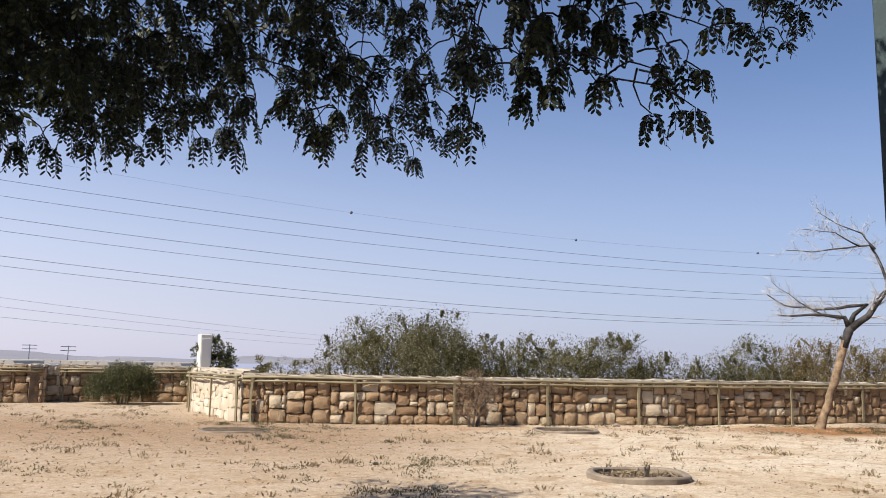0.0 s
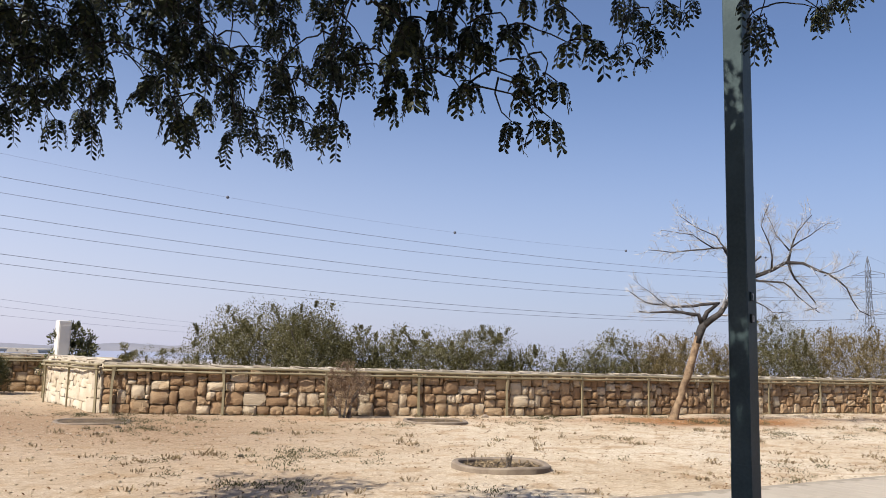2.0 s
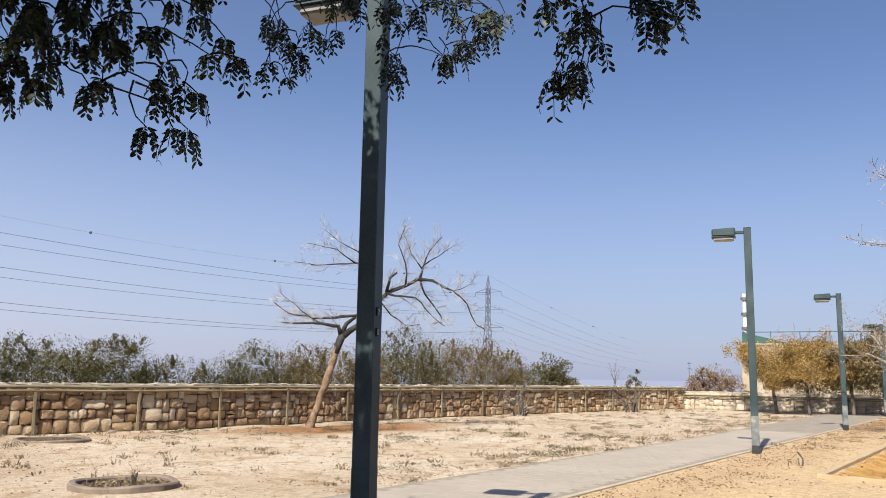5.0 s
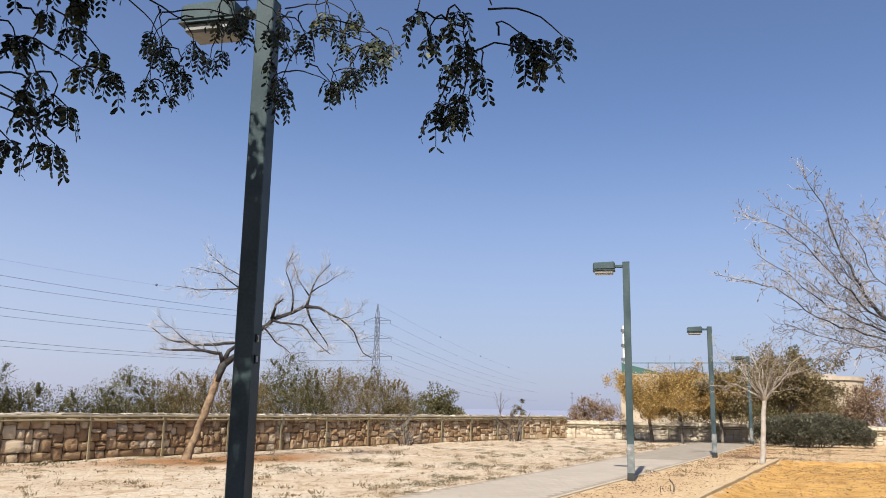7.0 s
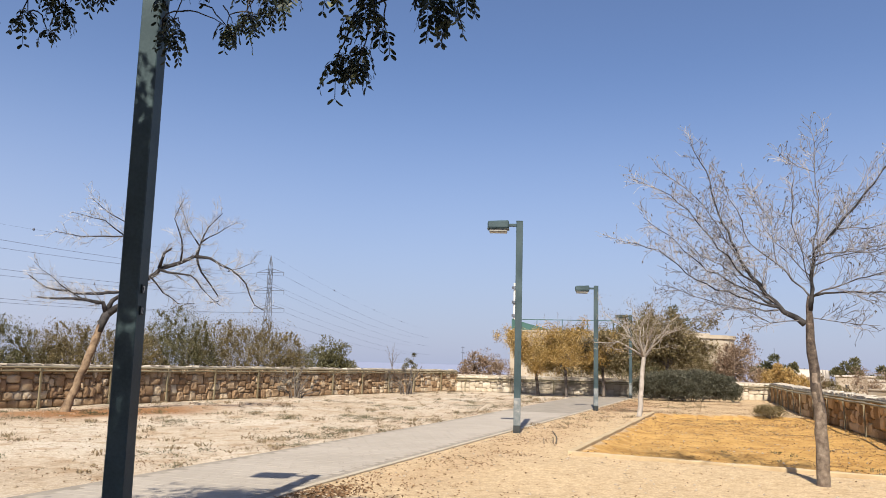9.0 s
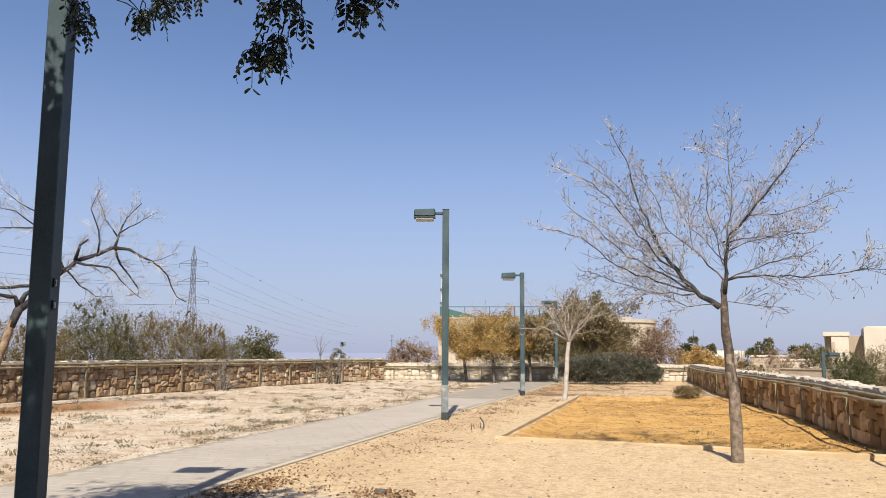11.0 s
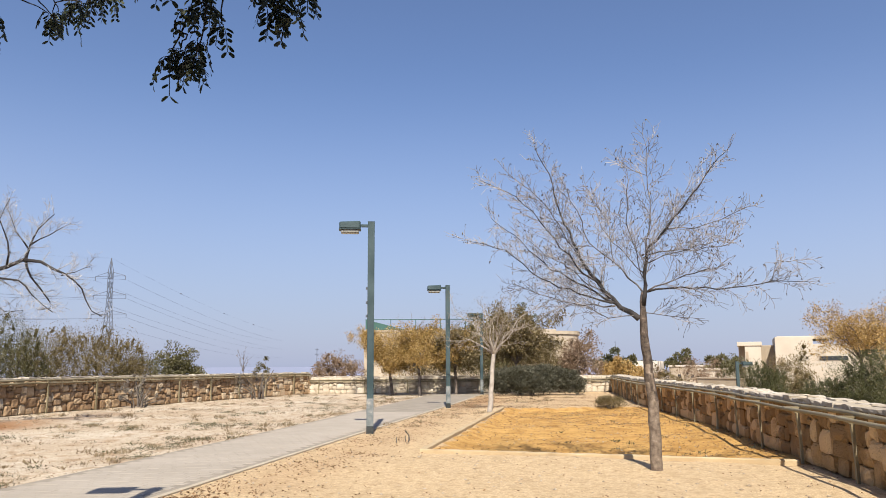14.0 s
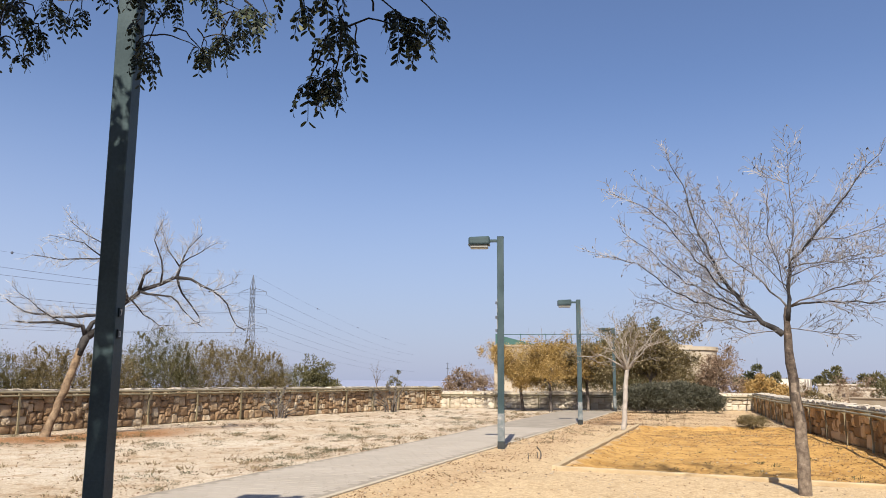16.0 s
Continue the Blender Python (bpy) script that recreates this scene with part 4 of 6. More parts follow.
    pick = [pods_at[i] for i in rs.permutation(len(pods_at))[:900]]
    at_, way = [], []
    for p, d in pick:
        for _ in range(rs.randint(1, 3)):
            at_.append(tuple(p))
            way.append((rs.normal() * 0.4, rs.normal() * 0.4, -0.8 + 0.6 * rs.normal()))
    leaves("withered_foliage", tree, leaf_mesh("withered_foliage", BARK_DARK, at_, way, 0.055, 0.018, rs), "withered dark pods and leaf stalks")["kind"] = "stuff"


def young_tree(name, place, label, trunk_top, lean, crown_w, crown_h, seed, mat, n, bark, leaf=0.09, r=0.07, twig_level=2, limbs=9, group="", hang=0.0):
    """A tree with a tapered trunk, limbs that fork and a loose crown."""
    rng, rs = random.Random(seed), np.random.RandomState(seed)
    tree = thing(name, place, label, "tree", group)
    top = Vector((lean[0], lean[1], trunk_top))
    vs, fs = [], []
    path = rope([(0, 0, -0.8), (0, 0, 0.02), tuple(top * 0.5 + Vector((0.02, 0, 0))), tuple(top)], 0.3, 0.02, rng)
    tube(vs, fs, path, [r * (1.15 - 0.4 * i / len(path)) for i in range(len(path))], 9)
    mesh_part("trunk", vs, fs, bark, tree, smooth=True)
    tips = []
    for i in range(limbs):
        vs, fs = [], []
        a = 2 * math.pi * (i + rng.uniform(0, 0.7)) / limbs
        q = rng.uniform(0.55, 1.0)
        e = top + Vector((math.cos(a) * crown_w / 2 * q, math.sin(a) * crown_w / 2 * q, crown_h * (rng.uniform(0.2, 0.95) - 0.3 * hang)))
        m = top.lerp(e, 0.5) + Vector((0, 0, crown_h * 0.15))
        twigs(vs, fs, rope([tuple(top), tuple(m), tuple(e)], 0.3, 0.05, rng), r * 0.5, 0.01, rng, 0.3, crown_w * 0.24, twig_level, 0.15 - 0.3 * hang, tips, 0.007, 5)
        mesh_part("limb", vs, fs, bark, tree)
    if n:
        ends = np.array([tuple(p) for p, _ in tips])
        per = max(1, n // len(ends))
        at_ = np.repeat(ends, per, 0) + rs.normal(size=(per * len(ends), 3)) * crown_w * 0.035
        way = rs.normal(size=at_.shape) + np.array([0, 0, -1.6 * hang])
        leaves("foliage", tree, leaf_mesh("foliage", mat, at_, way, leaf, leaf * 0.4, rs))
    return tree


# ---- the shade tree over the viewing spot ----
SKIRT_H = [-40, -17.7, -15.9, -14.5, -12.7, -11.2, -9.5, -8.0, -6.7, -6.0, -4.7, -3.5, -2.5, -1.4, 0.0, 2.1, 3.9, 4.9, 5.9, 7.9, 9.0, 11.2, 12.4, 13.7, 15.6, 18.5, 23.4, 26.6, 30]
SKIRT_E = [6.5, 11.2, 11.7, 11.3, 11.0, 11.8, 13.4, 13.3, 12.4, 14.3, 13.0, 14.6, 15.7, 14.6, 13.7, 14.4, 13.1, 14.7, 13.9, 12.4, 14.2, 13.7, 14.1, 16.8, 19.6, 19.0, 20.6, 22.8, 26]


def shade_tree():
    """A tree with hanging feathered leaves; its trunk stands beside the viewer, out of sight."""
    rng, rs = random.Random(21), np.random.RandomState(21)
    base = Vector((-3.4, 1.6, 0))
    tree = thing("shade_tree", base, "spreading shade tree with hanging dark green feathered leaves", "tree")
    vs, fs = [], []
    fork = Vector((0.35, 0.3, 2.6))
    tube(vs, fs, rope([(0, 0, -0.3), (0.1, 0.05, 1.2), tuple(fork)], 0.4, 0.02, rng), [0.27, 0.25, 0.23, 0.22, 0.21, 0.2, 0.19, 0.18, 0.18][:len(rope([(0, 0, -0.3), (0.1, 0.05, 1.2), tuple(fork)], 0.4, 0, rng))], 12)
    mesh_part("trunk", vs, fs, BARK_DARK, tree, smooth=True)

    def spot(h, e, d):
        a = radians(h)
        return Vector((d * math.sin(a), d * math.cos(a), 1.6 + d * math.tan(radians(e)))) - base
    # sprigs: where leaf bunches hang; crowded on the near side of the crown, thinning outwards
    sprigs = []
    for layer in range(3):
        h = -34.0
        while h < 29:
            e = 0.0
            while e < 19:
                hh, ee = h + rng.uniform(-0.6, 0.6), e + rng.uniform(0, 1.2)
                d = rng.uniform(4.6, 6.8) if hh < 10 else rng.uniform(4.0, 5.2)
                lo = float(np.interp(hh, SKIRT_H, SKIRT_E)) + math.degrees((0.05 if hh < 8 else 0.08) / d)
                dense = 0.85 if hh < -13 else (0.62 if hh < -5 else 0.48 if hh < 3 else (0.36 if hh < 11 else (0.28 if hh < 17 else 0.22)))
                if ee < 2.2:
                    dense = 0.34
                if hh > 12 and ee > 11:
                    dense *= 0.5
                if rng.random() < dense:
                    sprigs.append((spot(hh, lo + ee, d), hh, ee))
                e += 1.3
            h += 1.15
    near = [(15.4, 17.9), (24.5, 16.3), (26.3, 16.4), (27.3, 16.5), (25.1, 19.5), (25.4, 18.7), (26.8, 19.4), (27.7, 19.0), (25.6, 20.8), (29.4, 22.8), (28.4, 21.6), (30.5, 21.6), (27.6, 24.0), (20.7, 18.5), (21.4, 19.0), (17.5, 18.4), (18.0, 19.7), (16.0, 19.8)]
    far = [(31.9, 20.8), (33.6, 20.4), (32.6, 23.3), (33.8, 23.0), (34.6, 22.1), (32.2, 23.7), (36.3, 23.3), (35.7, 23.7), (41.2, 22.5), (41.9, 21.8), (41.5, 21.1), (45.2, 22.0), (46.3, 22.5)]
    right = [(52.6, 20.2), (53.6, 19.7), (51.9, 19.6), (53.7, 20.9), (54.2, 24.2), (54.6, 23.2), (53.1, 22.8), (55.4, 22.1), (52.9, 25.4), (53.7, 26.3), (51.5, 24.7), (50.4, 26.2), (59.3, 23.2), (60.3, 23.0), (58.5, 23.4), (59.7, 24.2), (61.3, 24.5), (58.2, 24.8)]
    bright = [(45.4, 22.9), (46.6, 23.4), (47.4, 23.7), (44.9, 24.7), (46.6, 24.8), (47.9, 24.6), (43.6, 25.8), (45.3, 26.3), (42.0, 24.6), (41.0, 25.3), (40.7, 24.2), (39.4, 25.2), (42.8, 26.2), (44.1, 21.9), (35.6, 25.3), (36.8, 25.6), (37.7, 25.0)]
    for bunch, eye, d0, d1 in ((near, (-0.02, 0.15), 3.9, 4.2), (far, (-0.02, 0.15), 5.4, 6.0), (right, (0.0, 0.0), 3.7, 4.0), (bright, (0.0, 0.0), 5.4, 6.0)):
        for h, e in bunch:
            d = rng.uniform(d0, d1)
            sprigs.append((spot(h, e + (0.8 if bunch is right else 0.0), d) + Vector((*eye, 0)), h, e))
            if d0 > 5:
                sprigs.append((spot(h + rng.uniform(-0.8, 0.8), e + rng.uniform(0.2, 1.0), d) + Vector((*eye, 0)), h, e))
    # limbs fan out from the fork; each sprig hangs on a twig from the nearest limb
    limb_ends = [spot(h, e, d) for h, e, d in ((-25, 20, 6.2), (-12, 20, 6.2), (-3, 21, 6.0), (6, 21, 5.8), (14, 24.5, 4.9), (21, 24.5, 4.5), (29, 27, 4.3), (38, 28, 4.2), (47, 28, 4.1), (56, 27.5, 4.0))]
    nodes = []
    for e in limb_ends:
        mid = fork.lerp(e, 0.5) + Vector((0, 0, 0.9))
        path = rope([tuple(fork), tuple(mid), tuple(e)], 0.3, 0.09, rng)
        v2, f2 = [], []
        tube(v2, f2, path, [0.026 * (1 - i / (len(path) - 1)) ** 1.8 + 0.004 for i in range(len(path))], 7)
        mesh_part("limb", v2, f2, BARK_BLACK, tree, smooth=True)
        nodes += path[len(path) // 3:]
    tw_v, tw_f = [], []
    at_, way, flat, size = [], [], [], []
    sprigs.sort(key=lambda t: (t[0] - fork).length)
    for p, h, e in sprigs:
        gap = np.array(nodes) - np.array(p)
        q = nodes[int(np.argmin((gap ** 2).sum(1) + np.where(gap[:, 2] > 0.03, 0, 0.5)))]
        m = q.lerp(p, 0.55) + Vector((rng.uniform(-0.1, 0.1), rng.uniform(-0.1, 0.1), rng.uniform(0.02, 0.12)))
        m += Vector((0, 0, 0.12 * (q - p).length))
        k = max(5, int((q - p).length / 0.06))
        path = [q.lerp(m, i / k).lerp(m.lerp(p, i / k), i / k) + Vector((rng.gauss(0, 0.006), rng.gauss(0, 0.006), rng.gauss(0, 0.006))) for i in range(k)] + [p]
        k = len(path)
        tube(tw_v, tw_f, path, [0.0062 - 0.0036 * i / k for i in range(k)], 5, False)
        nodes += [m, p]
        turn = rng.uniform(0, 2 * math.pi)
        far_off = (p + base).xy.length > 4.5
        count = rng.randint(4, 7) if h < 23 else (rng.randint(4, 6) if h < 31 else rng.randint(3, 4) if far_off else rng.randint(3, 5))
        for f in range(count):
            a = turn + 2 * math.pi * (f + rng.uniform(-0.3, 0.3)) / count
            o = Vector((math.cos(a), math.sin(a), rng.uniform(-0.55, 0.4)))
            ln = rng.uniform(0.12, 0.19) if h < 14 else rng.uniform(0.09, 0.16)
            start = p + o * 0.01
            axis_pts = [start + o * ln * 0.6 * t * (1 - 0.35 * t) + Vector((0, 0, -ln * 0.84 * t ** 1.7)) for t in (0, 0.25, 0.5, 0.75, 1.0)]
            tube(tw_v, tw_f, axis_pts, [0.0022] * 5, 3, False)
            pairs = rng.randint(6, 9) if h < 23 else (rng.randint(5, 8) if h < 31 else rng.randint(4, 6))
            for i in range(pairs):
                t = (i + 1) / pairs * 4
                j = min(int(t), 3)
                c = axis_pts[j].lerp(axis_pts[j + 1], t - j)
                d = (axis_pts[j + 1] - axis_pts[j]).normalized()
                s = d.cross(Vector((0, 0, 1)))
                s = s.normalized() if s.length > 0.1 else Vector((1, 0, 0))
                for sg in (-1, 1):
                    if rng.random() < 0.06:
                        continue
                    at_.append(tuple(c + s * sg * 0.003))
                    w = d * rng.uniform(0.35, 0.7) + s * sg * 0.85 + Vector((0, 0, -rng.uniform(0.0, 0.5)))
                    way.append(tuple(w))
                    size.append(0.043 if h > 14 else 0.038)
                    flat.append(tuple(d + Vector((rng.gauss(0, 0.3), rng.gauss(0, 0.3), rng.gauss(0, 0.3)))))
    mesh_part("twigwork", tw_v, tw_f, BARK_BLACK, tree)["kind"] = "stuff"
    leaves("foliage", tree, leaf_mesh("foliage", LEAF_DARK, at_, way, size, np.array(size) * 0.43, rs, True, flat))
    # the crown above and behind, which throws the shade
    n = 9000
    c = []
    while len(c) < 1150:
        x, y = rng.uniform(-9, 3.2), rng.uniform(-4.5, 8.0)
        # behind the viewer, unseen clumps hang lower, added to block sky light
        z = rng.uniform(3.9, 7.2) if x > -1 or y > 1 else rng.uniform(2.0, 7.2)
        top = 4.15 + 1.035 * (4.36 - x) / 0.926 - (0.75 if rng.random() < 0.65 else 0.0)
        r = ((x + 2.6) / 6.6) ** 2 + ((y - 1.7) / 6.4) ** 2 + ((z - 3.6) / 3.6) ** 2
        d = math.hypot(x, y)
        if r > 1 or z > top or d < 1.6 and z < 4 or (d > 0.5 and y > -1 and math.degrees(math.atan2(z - 1.6, d)) < 37 and math.degrees(math.atan2(x, y)) > -30):
            continue
        c.append((x - base.x, y - base.y, z))
    # unseen leaf clumps added so that shade falls over the path edge
    for _ in range(70):
        x = rng.gauss(1.7, 0.4)
        c.append((x - base.x, rng.gauss(4.0, 0.5) - base.y, min(rng.uniform(5.0, 6.2), 2.9 + 1.118 * (4.36 - x))))
    # the far side of the crown, over the open soil
    for _ in range(16):
        c.append((rng.gauss(-2.7, 0.45) - base.x, rng.gauss(8.6, 0.45) - base.y, rng.uniform(4.4, 5.1)))
    for _ in range(8):
        c.append((rng.gauss(-0.5, 0.4) - base.x, rng.gauss(7.1, 0.4) - base.y, rng.uniform(4.7, 5.2)))
    c = np.repeat(np.array(c), n // 520 * 4, 0)
    c = c + rs.normal(size=c.shape) * 0.22
    leaves("crown", tree, leaf_mesh("crown", LEAF_DARK, c, rs.normal(size=c.shape) + np.array([0, 0, -0.8]), 0.15, 0.07, rs))


dead_tree()
bare_tree()
shade_tree()


def sky_blocker_tree(place, seed):
    """An added tree behind the viewing spot, never in view, that blocks sky light."""
    rng, rs = random.Random(seed), np.random.RandomState(seed)
    base = Vector(place)
    tree = thing("shade_tree", base, "added low-boughed tree out of view that blocks skylight", "tree")
    vs, fs = [], []
    path = rope([(0, 0, -0.3), (0.1, 0, 1.5), (0.2, 0.2, 3.0)], 0.3, 0.02, rng)
    tube(vs, fs, path, [0.3 - 0.012 * i for i in range(len(path))], 12)
    mesh_part("trunk", vs, fs, BARK_DARK, tree, smooth=True)
    c = []
    while len(c) < 900:
        p = np.array([rng.uniform(-1, 1), rng.uniform(-1, 1), rng.uniform(-1, 1)])
        if 0.45 < (p ** 2).sum() < 1:
            c.append(p * np.array([4.2, 6.0, 3.2]) + np.array([0, 0, 3.7]))
    c = np.repeat(np.array(c), 40, 0)
    c = c + rs.normal(size=c.shape) * 0.22
    leaves("crown", tree, leaf_mesh("crown", LEAF_DARK, c, rs.normal(size=c.shape) + np.array([0, 0, -0.8]), 0.17, 0.08, rs))
    for i in range(6):
        vs, fs = [], []
        a = i * 1.05
        tube(vs, fs, rope([(0.2, 0.2, 2.8), (1.2 * math.cos(a), 1.6 * math.sin(a), 4.0), (2.8 * math.cos(a), 4.0 * math.sin(a), 4.6)], 0.4, 0.06, rng), [0.13 - 0.008 * k for k in range(15)], 7)
        mesh_part("limb", vs, fs, BARK_DARK, tree, smooth=True)


# both trees are added out of view to deepen the near pole's shade
sky_blocker_tree((-8.5, -4.0, 0), 77)
sky_blocker_tree((-5.0, -8.6, 0), 78)

OLIVE = "grey-green olive-like shrub behind the stone wall"
bush("olive_bush", polar(8.0, 26.5) + Vector((0, 0, -0.3)), 4.8, 3.25, 31, LEAF_OLIVE, "large grey-green shrub spilling over the stone wall", 7000, 0.11, group="shrubs behind the wall")
bush("olive_bush", polar(11.0, 25.0) + Vector((0, 0, -0.3)), 2.6, 3.25, 37, LEAF_OLIVE, "tall grey-green shrub leaning on the stone wall", 3500, 0.11, group="shrubs behind the wall")
bush("olive_bush", polar(18.5, 26.5) + Vector((0, 0, -0.3)), 3.6, 2.75, 32, LEAF_OLIVE, OLIVE, 4200, 0.11, group="shrubs behind the wall")
bush("olive_bush", polar(22.6, 26.0) + Vector((0, 0, -0.3)), 2.2, 2.85, 33, LEAF_OLIVE, OLIVE, 2800, 0.11, group="shrubs behind the wall")
bush("olive_bush", polar(28.0, 27.5) + Vector((0, 0, -0.3)), 2.6, 2.4, 34, LEAF_OLIVE, OLIVE, 1800, 0.11, group="shrubs behind the wall", ragged=0.6)
bush("olive_bush", polar(31.5, 28.6) + Vector((0, 0, -0.3)), 2.3, 2.85, 35, LEAF_OLIVE, OLIVE, 2400, 0.11, group="shrubs behind the wall")
bush("olive_bush", polar(36.3, 31.5) + Vector((0, 0, -0.4)), 4.0, 3.05, 36, LEAF_BROWN, "dry brownish shrub behind the stone wall", 3200, 0.11, group="shrubs behind the wall")
bush("olive_bush", polar(41.7, 34.0) + Vector((0, 0, -0.4)), 3.4, 3.7, 38, LEAF_OLIVE, OLIVE, 3600, 0.11, group="shrubs behind the wall")
bush("olive_bush", polar(46.0, 37.5) + Vector((0, 0, -0.5)), 6.4, 3.6, 39, LEAF_BROWN, "broad dry brown-green shrub behind the stone wall", 8500, 0.11, group="shrubs behind the wall")
bush("olive_bush", polar(52.0, 45.0) + Vector((0, 0, -0.5)), 2.7, 3.2, 40, LEAF_OLIVE, "dark rounded shrub standing alone behind the wall", 3500, 0.13, group="shrubs behind the wall", shoots=0.2)
for h, d, w, t, k in ((13.9, 25.0, 1.9, 2.75, 0), (25.3, 26.5, 2.0, 2.35, 1), (34.0, 29.0, 2.0, 2.55, 2), (39.3, 31.5, 2.4, 2.75, 3), (49.5, 40.0, 2.6, 2.7, 4)):
    bush("olive_bush", polar(h, d) + Vector((0, 0, -0.4)), w, t, 500 + k, LEAF_BROWN if k in (2, 3) else LEAF_OLIVE, "low grey-green shrub filling the row behind the wall", 2200, 0.11, group="shrubs behind the wall", ragged=0.45)
bush("rust_bush", polar(62.6, 55.0) + Vector((0, 0, -0.5)), 4.8, 2.8, 41, LEAF_RUST, "rust-brown leafless shrub beyond the wall", 4500, 0.13, group="shrubs behind the wall")
bush("green_bush", polar(-9.8, 32.0), 2.3, 1.38, 42, LEAF_GREEN, "spreading dark green shrub inside the wall bay", 4200, 0.1, shoots=0.08, category="shrub", ragged=0.4)
bush("green_bush", polar(-4.3, 31.0), 1.7, 2.45, 43, LEAF_GREEN, "green shrub beside the white cabinet", 1600, 0.13, ragged=0.5)
bush("green_bush", polar(-0.8, 60.0), 1.5, 2.1, 44, LEAF_OLIVE, "small far shrub beyond the wall", 900, 0.14)
bush("olive_bush", polar(1.6, 40.0), 3.0, 2.0, 45, LEAF_OLIVE, "thin low shrub beyond the wall", 1400, 0.1, ragged=0.6)
bush("wall_plant", polar(13.2, 21.75), 1.15, 1.35, 46, LEAF_RUST, "dry reddish plant sprawling up the wall", 900, 0.07, depth=0.45, ragged=0.5)
bush("thorn_bush", (26.9, 22.9, 0), 2.3, 1.25, 47, TWIG_GREY, "leafless grey thorn bush before the wall", 800, 0.07, shoots=0.85, ragged=0.6, stems=16)
bush("thorn_bush", (36.0, 23.2, 0), 2.6, 1.6, 48, TWIG_GREY, "leafless grey thorn bush near the far corner", 900, 0.07, shoots=0.85, ragged=0.6, stems=18)

young_tree("yellow_tree", polar(68.1, 45.5), "small tree with dry yellow-brown leaves before the far wall", 1.55, (0.3, 0.2), 4.6, 2.6, 61, LEAF_DULL, 22000, BARK_GREY, 0.11, 0.09, 2, 11, "trees at the far end", hang=0.4)
young_tree("yellow_tree", polar(66.2, 46.0), "low tree with orange-yellow leaves before the far wall", 1.45, (-0.2, 0.1), 4.0, 2.4, 62, LEAF_DULL, 18000, BARK_GREY, 0.11, 0.09, 2, 10, "trees at the far end", hang=0.45)
young_tree("yellow_tree", polar(70.6, 47.0), "dull yellow-green tree before the far wall", 1.5, (0.1, 0.1), 4.6, 2.7, 63, LEAF_BROWN, 15000, BARK_GREY, 0.13, 0.09, 2, 10, "trees at the far end", hang=0.35)
young_tree("white_trunk_tree", (27.9, 8.55, 0), "leaning young tree with whitewashed trunk and bare grey crown", 2.0, (0.75, 0.05), 3.8, 2.0, 64, LEAF_BROWN, 2400, BARK_WHITE, 0.06, 0.09, 3, 11, "trees at the far end")
young_tree("green_tree", polar(75.0, 46.5), "dull brown-green leafy tree beside the hedge", 1.7, (-0.1, 0.2), 4.6, 3.2, 65, LEAF_BROWN, 9000, BARK_GREY, 0.17, 0.09, 2, 10, "trees at the far end", hang=0.3)
bush("far_tree", polar(73.7, 62), 3.6, 6.2, 66, LEAF_BROWN, "tall brown-green tree behind the far wall", 4500, 0.2, category="tree", shoots=0.2, ragged=0.45)
bush("far_tree", polar(75.6, 66), 2.6, 6.4, 67, LEAF_GREEN, "dark evergreen behind the far wall", 3000, 0.2, category="tree", shoots=0.2, ragged=0.3)
bush("hedge", (43.8, 10.9, 0), 5.4, 1.4, 68, LEAF_HEDGE, "clipped dark grey-green hedge before the far wall", 20000, 0.12, depth=1.7, category="hedge", shoots=0.1, ragged=0.08, floor=0.0)
bpy.data.objects["hedge"].rotation_euler = (0, 0, radians(-58))
bush("rust_bush", polar(79.3, 55), 3.6, 3.6, 69, LEAF_RUST, "leafless rust-brown shrub beyond the far wall", 3500, 0.15, ragged=0.5)
bush("yellow_bush", polar(82.0, 56), 4.6, 1.9, 70, LEAF_YELLOW, "low yellow-leaved shrub beyond the far wall", 3200, 0.15)
bush("street_bush", polar(90.9, 42) + Vector((0, 0, -2.4)), 2.8, 3.9, 71, LEAF_GREEN, "dark green street shrub below the wall", 7000, 0.1, ragged=0.4)
bush("street_bush", polar(94.0, 38) + Vector((0, 0, -2.4)), 2.4, 3.3, 72, LEAF_GREEN, "dark green street shrub standing lower below the wall", 5500, 0.09, ragged=0.4)
bush("street_bush", polar(96.9, 27) + Vector((0, 0, -2.4)), 3.2, 4.15, 73, LEAF_GREEN, "broad grey-green shrub hanging beside the street", 11000, 0.09, ragged=0.3)
young_tree("yellow_street_tree", polar(97.0, 44) + Vector((0, 0, -2.4)), "street tree with golden dry leaves", 4.2, (-0.4, 0.4), 4.6, 2.9, 74, LEAF_YELLOW, 14000, BARK_GREY, 0.1, 0.1, 2, 11, hang=0.0)
bush("far_shrub", polar(68.6, 53), 5.4, 4.0, 83, LEAF_BROWN, "dense brown-green shrub behind the far wall", 7000, 0.12, ragged=0.35)
bush("far_shrub", polar(72.3, 54), 5.6, 4.4, 84, LEAF_OLIVE, "dense dark shrub behind the far wall", 8000, 0.12, ragged=0.35)
bush("far_shrub", polar(76.4, 56), 4.6, 3.6, 85, LEAF_BROWN, "dense dry shrub behind the hedge and wall", 6000, 0.12, ragged=0.4)
young_tree("pale_bare_tree", polar(67.5, 78), "pale leafless tree rising behind the stone building", 3.6, (0.2, 0.2), 3.6, 3.6, 86, LEAF_BROWN, 0, TWIG_GREY, 0.1, 0.08, 2, 9)
